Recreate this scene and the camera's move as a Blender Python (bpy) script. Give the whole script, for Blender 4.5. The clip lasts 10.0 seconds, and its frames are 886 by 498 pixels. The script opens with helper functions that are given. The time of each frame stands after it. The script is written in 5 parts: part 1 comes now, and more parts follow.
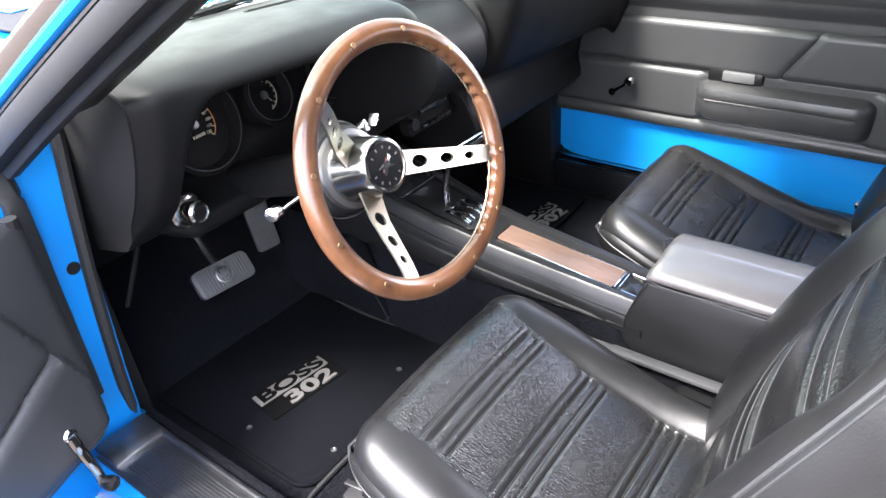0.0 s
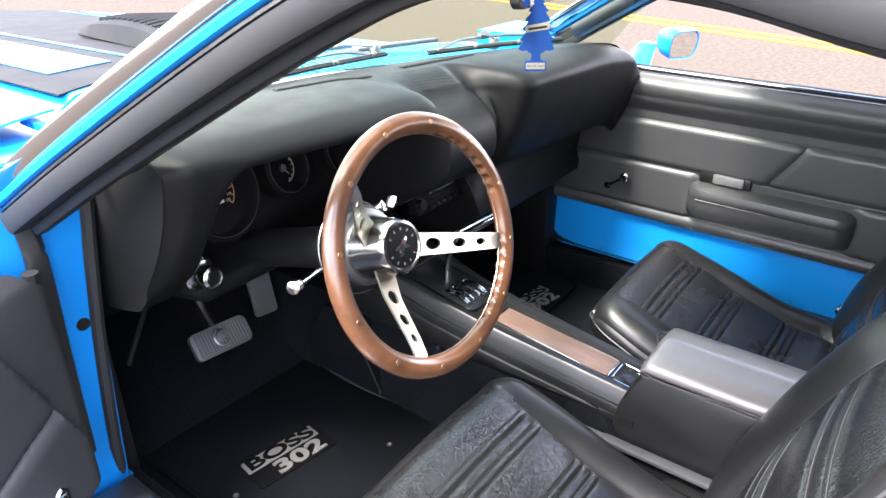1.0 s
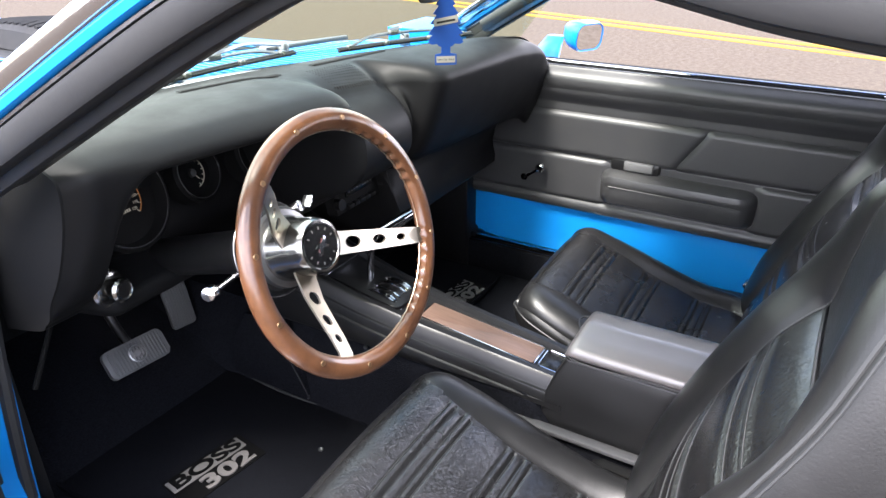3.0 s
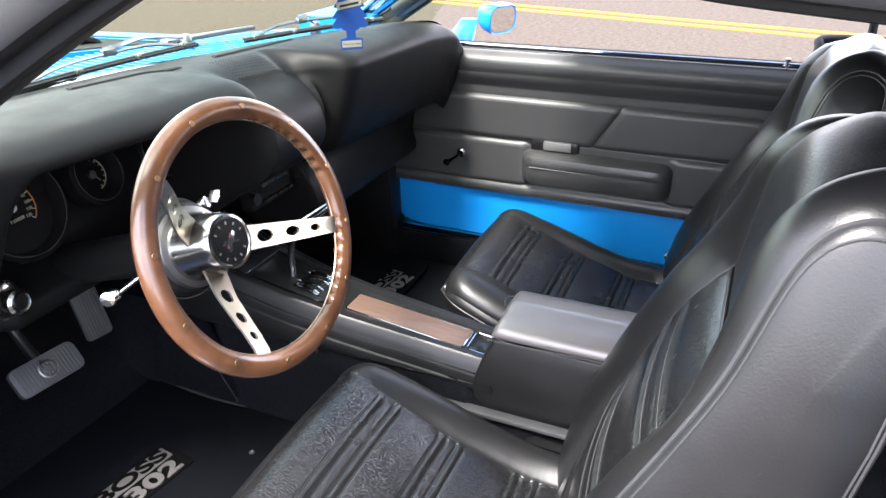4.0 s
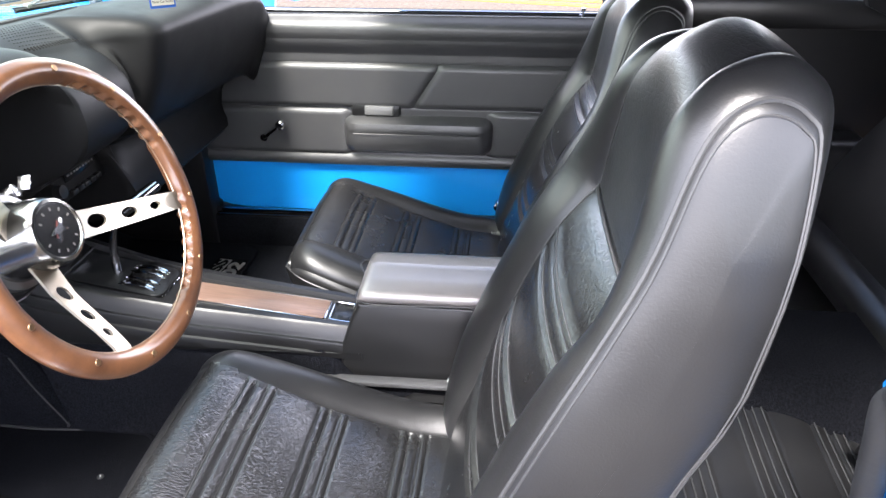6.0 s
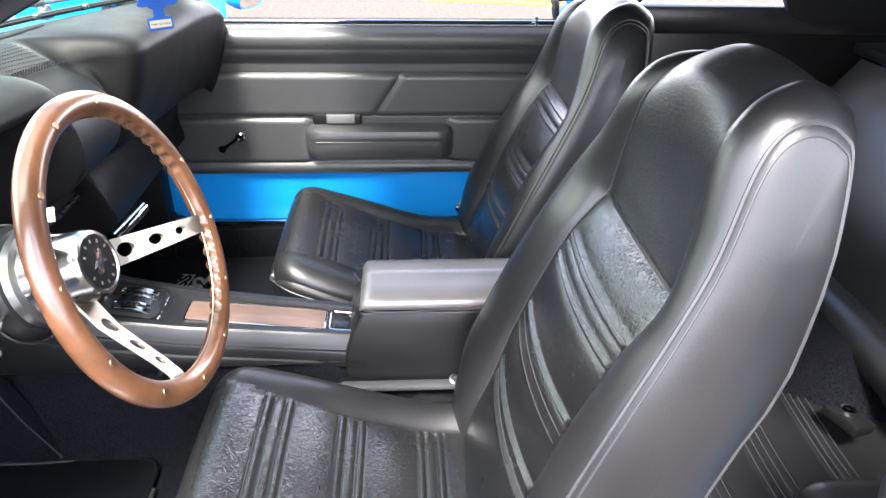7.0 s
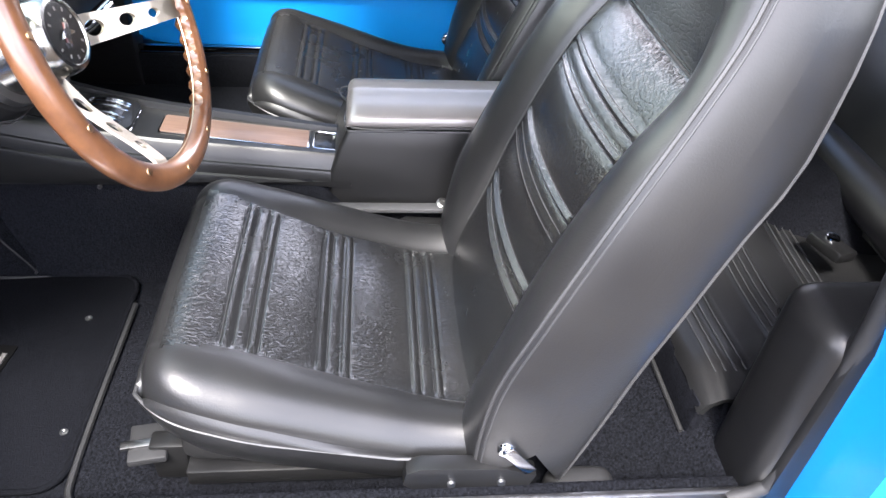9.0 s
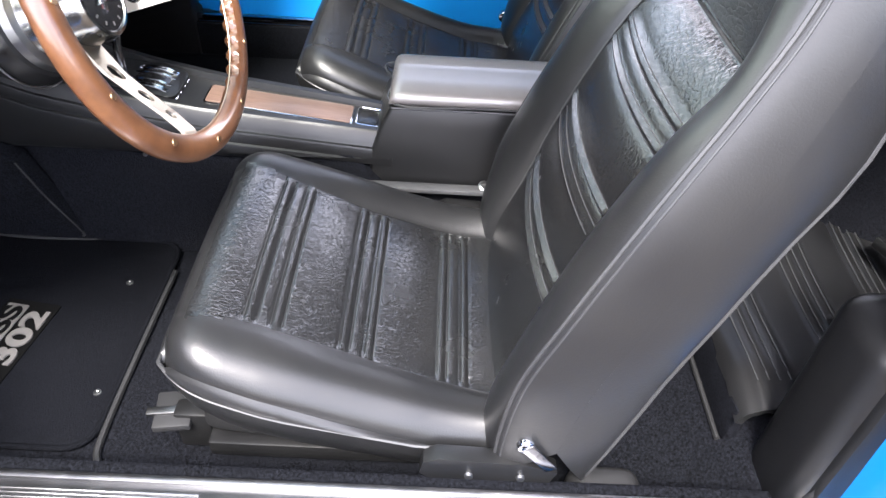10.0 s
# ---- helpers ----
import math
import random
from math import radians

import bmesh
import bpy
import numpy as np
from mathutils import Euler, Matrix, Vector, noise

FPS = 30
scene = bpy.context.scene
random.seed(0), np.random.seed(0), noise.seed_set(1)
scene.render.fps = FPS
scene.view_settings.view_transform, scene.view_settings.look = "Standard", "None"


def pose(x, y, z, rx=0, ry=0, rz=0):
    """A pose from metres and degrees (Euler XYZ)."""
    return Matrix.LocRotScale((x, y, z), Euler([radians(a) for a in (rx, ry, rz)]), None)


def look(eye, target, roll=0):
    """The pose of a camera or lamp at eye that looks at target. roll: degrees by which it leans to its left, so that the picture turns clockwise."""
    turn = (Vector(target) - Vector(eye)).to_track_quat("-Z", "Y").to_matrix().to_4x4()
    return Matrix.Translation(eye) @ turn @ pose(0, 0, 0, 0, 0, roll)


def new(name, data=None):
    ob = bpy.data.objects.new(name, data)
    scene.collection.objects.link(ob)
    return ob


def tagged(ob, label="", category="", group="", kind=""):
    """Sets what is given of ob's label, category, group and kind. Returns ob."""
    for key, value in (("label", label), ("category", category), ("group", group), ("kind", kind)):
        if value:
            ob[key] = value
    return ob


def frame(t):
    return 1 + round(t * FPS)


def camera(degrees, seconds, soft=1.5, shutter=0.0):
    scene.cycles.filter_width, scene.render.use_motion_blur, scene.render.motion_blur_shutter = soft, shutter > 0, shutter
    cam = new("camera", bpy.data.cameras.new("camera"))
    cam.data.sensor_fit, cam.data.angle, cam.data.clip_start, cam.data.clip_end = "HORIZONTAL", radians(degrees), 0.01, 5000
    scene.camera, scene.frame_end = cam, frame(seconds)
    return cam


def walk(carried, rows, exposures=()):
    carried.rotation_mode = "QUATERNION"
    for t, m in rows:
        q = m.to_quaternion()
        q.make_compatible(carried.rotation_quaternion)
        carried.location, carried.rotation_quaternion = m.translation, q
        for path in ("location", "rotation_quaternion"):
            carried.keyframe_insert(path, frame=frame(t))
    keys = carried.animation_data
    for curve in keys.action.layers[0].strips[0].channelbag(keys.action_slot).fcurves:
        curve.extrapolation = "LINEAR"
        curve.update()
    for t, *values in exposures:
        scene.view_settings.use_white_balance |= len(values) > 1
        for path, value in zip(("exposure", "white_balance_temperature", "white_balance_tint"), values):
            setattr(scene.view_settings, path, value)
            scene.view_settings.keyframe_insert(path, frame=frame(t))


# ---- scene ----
cam = camera(65.3, 10.0)
EXPOSURES = [(0.0, 3.7, 6420, 13), (1.5, 3.25, 6420, 13), (3.5, 3.1, 6420, 13), (5.0, 3.3, 6420, 13), (7.0, 3.6, 6420, 13), (8.5, 3.6, 6420, 13), (10.0, 3.4, 6420, 13)]
PATH = [
    (0, (-1.016, -0.623, 1.242), (0.295, 0.439, 0.169), -5.0),
    (0.5, (-1.059, -0.605, 1.259), (0.279, 0.514, 0.281), -2.9),
    (1, (-1.067, -0.6, 1.279), (0.368, 0.464, 0.381), 0.1),
    (1.5, (-1.07, -0.588, 1.272), (0.44, 0.401, 0.41), 1.5),
    (2, (-1.076, -0.585, 1.269), (0.451, 0.371, 0.399), 1.3),
    (3.5, (-1.05, -0.617, 1.269), (0.529, 0.204, 0.357), -0.9),
    (4, (-1.037, -0.629, 1.252), (0.587, 0.092, 0.332), -1.1),
    (4.5, (-1.021, -0.648, 1.237), (0.643, -0.048, 0.303), -0.9),
    (5, (-1.033, -0.633, 1.212), (0.664, -0.165, 0.262), -0.6),
    (5.5, (-1.038, -0.604, 1.183), (0.686, -0.282, 0.221), -0.4),
    (7, (-1.1, -0.366, 1.243), (0.643, -0.479, 0.268), 1.0),
    (7.5, (-1.094, -0.339, 1.237), (0.618, -0.525, 0.219), 2.1),
    (8, (-1.094, -0.325, 1.201), (0.561, -0.542, 0.099), 3.3),
    (8.5, (-1.102, -0.328, 1.161), (0.485, -0.55, -0.034), 4.2),
    (9, (-1.116, -0.332, 1.141), (0.414, -0.531, -0.132), 4.6),
    (9.5, (-1.12, -0.344, 1.121), (0.371, -0.478, -0.205), 4.4),
    (10, (-1.091, -0.37, 1.131), (0.404, -0.402, -0.197), 3.7),
]
walk(cam, [(t, look(eye, target, roll)) for t, eye, target, roll in PATH], EXPOSURES)
SKY, SUN, CLOUD = 0.15, 1.9, (12.6, 12.3, 13.5, 1.0)
# world and light
world = bpy.data.worlds.new("sky")
scene.world = world
world.use_nodes = True
wn, wl = world.node_tree.nodes, world.node_tree.links
sky = wn.new("ShaderNodeTexSky")
sky.sky_type = "NISHITA"
sky.sun_disc = False
SUN_EL, SUN_AZ = radians(58), radians(280)
sky.sun_elevation, sky.sun_rotation = SUN_EL, SUN_AZ
sky.dust_density = 2.5
# white clouds over the whole sky
w_tc, w_no, w_rp, w_mx = [wn.new("ShaderNode" + n) for n in ("TexCoord", "TexNoise", "ValToRGB", "MixRGB")]
w_no.inputs["Scale"].default_value, w_no.inputs["Detail"].default_value, w_no.inputs["Roughness"].default_value = 1.9, 7, 0.55
w_rp.color_ramp.elements[0].position, w_rp.color_ramp.elements[1].position = 0.42, 0.66
w_mx.inputs[2].default_value = CLOUD
wl.new(w_tc.outputs["Generated"], w_no.inputs["Vector"])
wl.new(w_no.outputs[0], w_rp.inputs[0])
wl.new(w_rp.outputs[0], w_mx.inputs[0])
wl.new(sky.outputs[0], w_mx.inputs[1])
wl.new(w_mx.outputs[0], wn["Background"].inputs[0])
wn["Background"].inputs[1].default_value = SKY
sun = new("sun", bpy.data.lights.new("sun", "SUN"))
sun.data.energy, sun.data.angle, sun.data.color = SUN, radians(14), (1.0, 0.97, 0.92)
S_DIR = Vector((math.sin(SUN_AZ) * math.cos(SUN_EL), math.cos(SUN_AZ) * math.cos(SUN_EL), math.sin(SUN_EL)))
sun.matrix_world = look(S_DIR * 20, (0, 0, 0))


# materials
def mat(name, color, rough=0.5, metal=0.0, spec=0.5, coat=0.0):
    m = bpy.data.materials.new(name)
    m.use_nodes = True
    b = m.node_tree.nodes["Principled BSDF"]
    b.inputs["Base Color"].default_value = (*color, 1)
    b.inputs["Roughness"].default_value = rough
    b.inputs["Metallic"].default_value = metal
    b.inputs["Specular IOR Level"].default_value = spec
    b.inputs["Coat Weight"].default_value = coat
    b.inputs["Coat Roughness"].default_value = 0.04
    return m


def coords(m, scale=(1, 1, 1)):
    t = m.node_tree
    tc, mp = t.nodes.new("ShaderNodeTexCoord"), t.nodes.new("ShaderNodeMapping")
    mp.inputs["Scale"].default_value = scale
    t.links.new(tc.outputs["Object"], mp.inputs[0])
    return mp.outputs[0]


def noise_tex(m, scale, detail=4, rough=0.55, stretch=(1, 1, 1)):
    n = m.node_tree.nodes.new("ShaderNodeTexNoise")
    n.inputs["Scale"].default_value, n.inputs["Detail"].default_value, n.inputs["Roughness"].default_value = scale, detail, rough
    m.node_tree.links.new(coords(m, stretch), n.inputs["Vector"])
    return n.outputs[0]


def ramp(m, src, stops):
    r = m.node_tree.nodes.new("ShaderNodeValToRGB")
    while len(r.color_ramp.elements) < len(stops):
        r.color_ramp.elements.new(0.5)
    for e, (p, c) in zip(r.color_ramp.elements, stops):
        e.position = p
        e.color = (*c, 1) if len(c) == 3 else c
    m.node_tree.links.new(src, r.inputs[0])
    return r.outputs[0]


def feed(m, socket, src):
    m.node_tree.links.new(src, m.node_tree.nodes["Principled BSDF"].inputs[socket])


def bump(m, src, strength=0.3, dist=0.001, chain=None):
    b = m.node_tree.nodes.new("ShaderNodeBump")
    b.inputs["Strength"].default_value, b.inputs["Distance"].default_value = strength, dist
    m.node_tree.links.new(src, b.inputs["Height"])
    if chain:
        m.node_tree.links.new(chain, b.inputs["Normal"])
    feed(m, "Normal", b.outputs[0])
    return b.outputs[0]


def cells(m, scale, stretch=(1, 1, 1), feature="DISTANCE_TO_EDGE"):
    v = m.node_tree.nodes.new("ShaderNodeTexVoronoi")
    v.feature = feature
    v.inputs["Scale"].default_value = scale
    m.node_tree.links.new(coords(m, stretch), v.inputs["Vector"])
    return v.outputs["Distance"]


def grey(v):
    return (v, v, v)


def vinyl(name, base, r0, r1, grain=420, strength=0.25, creases=0.0, spec=0.5, soft=0.0, pull=(1.35, 0.7, 0.9)):
    m = mat(name, grey(base), 0.4, 0, spec)
    feed(m, "Base Color", ramp(m, noise_tex(m, 9, 5), [(0.3, (base * 0.85, base * 0.87, base * 0.92)), (0.7, (base * 1.15, base * 1.15, base * 1.15))]))
    feed(m, "Roughness", ramp(m, noise_tex(m, 16, 5), [(0.3, grey(r0)), (0.7, grey(r1))]))
    n = None
    if soft:
        n = bump(m, noise_tex(m, 11, 2, 0.4), soft, 0.008)
    n = bump(m, noise_tex(m, grain, 3, 0.6), strength, 0.0005, n)
    if creases:
        n = bump(m, ramp(m, cells(m, 175, pull), [(0.0, grey(0.0)), (0.13, grey(1.0))]), creases, 0.0005, n)
        n = bump(m, noise_tex(m, 190, 2, 0.5, pull), creases * 0.7, 0.0009, n)
        n = bump(m, noise_tex(m, 55, 2, 0.5, pull), creases * 0.3, 0.0025, n)
    return m


BLACK_VINYL = vinyl("black_vinyl", 0.008, 0.29, 0.38, 420, 0.3, 0.07, 0.44, 0.06)
SATIN_VINYL = vinyl("satin_side_vinyl", 0.009, 0.31, 0.39, 420, 0.3, 0.05, 0.36, 0.06)
HEAD_VINYL = vinyl("creased_head_vinyl", 0.011, 0.30, 0.38, 420, 0.3, 0.22, 0.5, 0.0, (0.35, 1.3, 1.3))
SEAT_WEAVE = vinyl("seat_grain_vinyl", 0.007, 0.22, 0.29, 420, 0.15, 0.46, 0.75, 0.0, (1.5, 0.55, 0.9))
BACK_WEAVE = vinyl("back_grain_vinyl", 0.006, 0.21, 0.28, 420, 0.15, 0.36, 0.48, 0.0, (1.4, 0.8, 0.8))
DASH_PAD = vinyl("dash_pad", 0.0045, 0.48, 0.58, 600, 0.15, 0.0, 0.14)
DOOR_VINYL = vinyl("door_vinyl", 0.025, 0.36, 0.46, 500, 0.15, 0.0, 0.45, 0.05)
BLACK_PLASTIC = vinyl("black_plastic", 0.006, 0.32, 0.42, 650, 0.3, 0.0, 0.28)
# black lid vinyl; the pale pinkish base colour stands in for reflected sky sheen
LID_SHEEN_VINYL = vinyl("lid_vinyl_painted_sheen", 0.10, 0.32, 0.38, 600, 0.2, 0.0, 1.0, 0.01)
feed(LID_SHEEN_VINYL, "Base Color", ramp(LID_SHEEN_VINYL, noise_tex(LID_SHEEN_VINYL, 7, 5), [(0.3, (0.092, 0.083, 0.080)), (0.7, (0.125, 0.113, 0.109))]))
CONSOLE = vinyl("console_plastic", 0.007, 0.30, 0.40, 650, 0.35, 0.0, 0.28, 0.02)
HEADLINER = vinyl("headliner", 0.018, 0.6, 0.75, 300, 0.2)
PIPING = vinyl("piping", 0.018, 0.45, 0.55, 500, 0.1)
PLEAT = vinyl("pleat_stitching", 0.035, 0.4, 0.5, 500, 0.1)
RUBBER = vinyl("rubber_seal", 0.012, 0.5, 0.7, 200, 0.3, 0.0, 0.28)
GLOSS_BLACK = mat("gloss_black", grey(0.006), 0.25, 0, 0.3)
DARK_GAP = mat("dark_underside", grey(0.008), 0.8, 0, 0.1)
PEDAL = vinyl("pedal_rubber", 0.045, 0.5, 0.65, 300, 0.2)


def carpet(name, base, scale):
    m = mat(name, grey(base), 0.95, 0, 0.02)
    feed(m, "Base Color", ramp(m, noise_tex(m, scale, 4, 0.7), [(0.32, grey(base * 0.2)), (0.68, (base * 1.8, base * 1.95, base * 2.5))]))
    n = bump(m, noise_tex(m, scale * 1.1, 3, 0.7), 0.7, 0.003)
    bump(m, noise_tex(m, 14, 3), 0.25, 0.01, n)
    return m


CARPET = carpet("loop_carpet", 0.005, 260)
DARK_CARPET = carpet("worn_carpet", 0.005, 300)
MAT_PILE = carpet("mat_pile", 0.0042, 480)


def paint(name, color, rough=0.28):
    m = mat(name, color, rough, 0.0, 0.3, 0.08)
    feed(m, "Base Color", ramp(m, noise_tex(m, 3, 5), [(0.3, tuple(c * 0.93 for c in color)), (0.7, tuple(min(1, c * 1.05) for c in color))]))
    bump(m, noise_tex(m, 160, 2), 0.02, 0.0008)
    return m


BLUE = paint("blue_paint", (0.004, 0.155, 0.44))
BLACK_STRIPE = vinyl("matt_black_stripe", 0.02, 0.75, 0.85, 500, 0.1, 0.0, 0.08)


def metal(name, v, r0, r1, stretch=(1, 1, 1), scale=60, strength=0.05):
    m = mat(name, v, r0, 1.0)
    feed(m, "Roughness", ramp(m, noise_tex(m, scale, 5, 0.6, stretch), [(0.3, grey(r0)), (0.75, grey(r1))]))
    bump(m, noise_tex(m, scale * 3, 3, 0.6, stretch), strength, 0.0005)
    return m


CHROME = metal("chrome", (0.5, 0.505, 0.52), 0.05, 0.14)
BRUSHED = metal("brushed_steel", (0.36, 0.315, 0.25), 0.28, 0.42, (1, 8, 8), 90, 0.15)
ALU = metal("polished_aluminium", (0.2, 0.2, 0.205), 0.3, 0.42, (1, 1, 1), 40, 0.1)
STEEL = metal("dull_steel", (0.2, 0.2, 0.2), 0.3, 0.5)
HUB_STEEL = metal("polished_hub_steel", (0.3, 0.3, 0.29), 0.16, 0.28, (1, 1, 1), 50, 0.08)
DARK_CHROME = metal("worn_chrome", (0.32, 0.32, 0.33), 0.14, 0.26)


def wood(name, dark, light, rough, stretch, scale, coat=0.0):
    m = mat(name, light, rough, 0, 0.5, coat)
    feed(m, "Base Color", ramp(m, noise_tex(m, scale, 8, 0.65, stretch), [(0.25, dark), (0.5, tuple((a + b) / 2 for a, b in zip(dark, light))), (0.75, light)]))
    bump(m, noise_tex(m, scale * 3, 4, 0.6, stretch), 0.12, 0.0006)
    return m


RIM_WOOD = wood("varnished_walnut", (0.030, 0.011, 0.005), (0.112, 0.049, 0.021), 0.3, (1, 1, 1), 22, 0.3)
RIVET = metal("brass_rivet", (0.26, 0.17, 0.10), 0.35, 0.5)
PLATE_WOOD = wood("woodgrain_plate", (0.058, 0.034, 0.025), (0.128, 0.082, 0.062), 0.4, (14, 0.6, 3), 22)
ASPHALT = mat("pale_asphalt", (0.05, 0.04, 0.03), 0.95, 0, 0.05)
feed(ASPHALT, "Base Color", ramp(ASPHALT, noise_tex(ASPHALT, 22, 10, 0.75), [(0.28, (0.028, 0.0225, 0.0175)), (0.5, (0.052, 0.042, 0.033)), (0.75, (0.085, 0.071, 0.058))]))
bump(ASPHALT, noise_tex(ASPHALT, 90, 5, 0.7), 0.5, 0.01)
YELLOW = mat("yellow_line_paint", (0.75, 0.45, 0.03), 0.8, 0, 0.1)
feed(YELLOW, "Base Color", ramp(YELLOW, noise_tex(YELLOW, 14, 8, 0.75), [(0.25, (0.08, 0.06, 0.03)), (0.45, (0.19, 0.105, 0.008))]))
WHITE_LINE = mat("white_line_paint", grey(0.25), 0.7)
FRESH_BLUE = mat("blue_card", (0.003, 0.026, 0.125), 0.6, 0, 0.2)
CREAM = mat("cream_card", (0.16, 0.155, 0.135), 0.7, 0, 0.2)
WOVEN = mat("woven_black", grey(0.0028), 0.9, 0, 0.02)
INK = mat("dark_ink", grey(0.012), 0.8, 0, 0.05)
GAUGE_FACE = mat("gauge_face", grey(0.005), 0.7, 0, 0.08)
GAUGE_MARK = mat("gauge_marks", (0.40, 0.36, 0.27), 0.6, 0, 0.2)
GAUGE_ORANGE = mat("gauge_orange", (0.5, 0.19, 0.05), 0.6, 0, 0.2)
RED = mat("red_enamel", (0.07, 0.012, 0.01), 0.4)
WHITE = mat("white_enamel", grey(0.12), 0.4)
SILVER_LETTER = mat("silver_thread", (0.088, 0.083, 0.078), 0.5, 0, 0.4)
GLASS = bpy.data.materials.new("clear_glass")
GLASS.use_nodes = True
gt = GLASS.node_tree
gt.nodes.remove(gt.nodes["Principled BSDF"])
g_tr, g_gl, g_mx = [gt.nodes.new("ShaderNode" + n) for n in ("BsdfTransparent", "BsdfGlossy", "MixShader")]
g_tr.inputs[0].default_value = (0.87, 0.91, 0.82, 1)
g_gl.inputs["Roughness"].default_value = 0.02
g_mx.inputs[0].default_value = 0.03
gt.links.new(g_tr.outputs[0], g_mx.inputs[1])
gt.links.new(g_gl.outputs[0], g_mx.inputs[2])
gt.links.new(g_mx.outputs[0], gt.nodes["Material Output"].inputs[0])
GREY_PADDLE = mat("grey_paddle", grey(0.09), 0.4)
MIRROR_GLASS = mat("mirror_glass", grey(0.9), 0.02, 1.0)


# mesh helpers
def part(name, mesh, material, parent=None, label="", smooth=True):
    if isinstance(mesh, bmesh.types.BMesh):
        me = bpy.data.meshes.new(name)
        bmesh.ops.recalc_face_normals(mesh, faces=mesh.faces)
        mesh.to_mesh(me)
        mesh.free()
    else:
        me = mesh
    if smooth:
        me.polygons.foreach_set("use_smooth", [True] * len(me.polygons))
        me.set_sharp_from_angle(angle=radians(38))
    if not me.materials:
        me.materials.append(material)
    ob = new(name, me)
    if parent:
        ob.parent = parent
    if label:
        tagged(ob, label)
    return ob


def thing(name, label, category, group="", kind="", at=(0, 0, 0)):
    ob = new(name)
    ob.empty_display_size = 0.05
    ob.location = at
    return tagged(ob, label, category, group, kind)


def box(c, s, bev=0.004, rot=(0, 0, 0), seg=2, bm=None):
    """A box with rounded edges: centre, size, degrees."""
    bm = bm or bmesh.new()
    m = pose(*c, *rot) @ Matrix.Diagonal((*s, 1))
    r = bmesh.ops.create_cube(bm, size=1.0, matrix=m)
    if bev:
        edges = {e for v in r["verts"] for e in v.link_edges}
        bmesh.ops.bevel(bm, geom=list(edges), offset=bev, segments=seg, affect="EDGES", profile=0.5)
    return bm


def cyl(a, b, r0, r1=None, n=24, bm=None, bev=0.0):
    """A cylinder or cone from a to b."""
    bm = bm or bmesh.new()
    a, b = Vector(a), Vector(b)
    r1 = r0 if r1 is None else r1
    m = Matrix.Translation((a + b) / 2) @ (b - a).to_track_quat("Z", "Y").to_matrix().to_4x4()
    r = bmesh.ops.create_cone(bm, cap_ends=True, segments=n, radius1=r0, radius2=r1, depth=(b - a).length, matrix=m)
    if bev:
        rims = {e for v in r["verts"] for e in v.link_edges if len(e.link_faces) == 2 and any(len(f.verts) > 4 for f in e.link_faces)}
        bmesh.ops.bevel(bm, geom=list(rims), offset=bev, segments=2, affect="EDGES", profile=0.5)
    return bm


def smooth_line(pts, per=8, closed=False):
    """Points of a Catmull-Rom curve through pts."""
    p = [Vector(q) for q in pts]
    n = len(p)
    out = []
    for i in range(n if closed else n - 1):
        if closed:
            a, b, c, d = p[(i - 1) % n], p[i], p[(i + 1) % n], p[(i + 2) % n]
        else:
            a, b, c, d = p[max(i - 1, 0)], p[i], p[i + 1], p[min(i + 2, n - 1)]
        for k in range(per):
            t = k / per
            out.append(0.5 * (2 * b + (c - a) * t + (2 * a - 5 * b + 4 * c - d) * t * t + (3 * b - a - 3 * c + d) * t ** 3))
    if not closed:
        out.append(p[-1])
    return out


def tube(pts, r, n=8, per=8, closed=False, raw=False, flat=1.0, bm=None):
    """A tube of radius r (a number or one per point) along a smooth curve."""
    line = [Vector(q) for q in pts] if raw else smooth_line(pts, per, closed)
    bm = bm or bmesh.new()
    rings, m = [], len(line)
    side = None
    for i, q in enumerate(line):
        d = (line[(i + 1) % m] - line[i - 1]) if closed else (line[min(i + 1, m - 1)] - line[max(i - 1, 0)])
        d.normalize()
        if side is None:
            side = d.orthogonal().normalized()
        side = (side - d * side.dot(d)).normalized()
        up = d.cross(side)
        rr = r if isinstance(r, (int, float)) else r[min(int(i * len(r) / m), len(r) - 1)]
        rings.append([bm.verts.new(q + rr * (math.cos(t) * side + flat * math.sin(t) * up)) for t in [2 * math.pi * k / n for k in range(n)]])
    for i in range(m if closed else m - 1):
        a, b = rings[i], rings[(i + 1) % m]
        for k in range(n):
            bm.faces.new((a[k], a[(k + 1) % n], b[(k + 1) % n], b[k]))
    if not closed:
        bm.faces.new(rings[0][::-1])
        bm.faces.new(rings[-1])
    return bm


def loft(rings, closed_ring=True, caps=True, bm=None):
    """A skin over rings of points of equal number."""
    bm = bm or bmesh.new()
    vs = [[bm.verts.new(q) for q in r] for r in rings]
    n = len(vs[0])
    for a, b in zip(vs, vs[1:]):
        for k in range(n if closed_ring else n - 1):
            bm.faces.new((a[k], a[(k + 1) % n], b[(k + 1) % n], b[k]))
    if caps and closed_ring:
        bm.faces.new(vs[0][::-1])
        bm.faces.new(vs[-1])
    return bm


def slab(outline, z0, z1, bev=0.003, m=None, seg=2):
    """A flat plate: an outline in x, y between two heights, turned by m."""
    bm = bmesh.new()
    lo = [bm.verts.new((x, y, z0)) for x, y in outline]
    hi = [bm.verts.new((x, y, z1)) for x, y in outline]
    n = len(lo)
    bm.faces.new(lo[::-1])
    top = bm.faces.new(hi)
    for k in range(n):
        bm.faces.new((lo[k], lo[(k + 1) % n], hi[(k + 1) % n], hi[k]))
    if bev:
        bmesh.ops.bevel(bm, geom=list(top.edges), offset=bev, segments=seg, affect="EDGES", profile=0.5)
    if m:
        bmesh.ops.transform(bm, matrix=m, verts=bm.verts)
    return bm


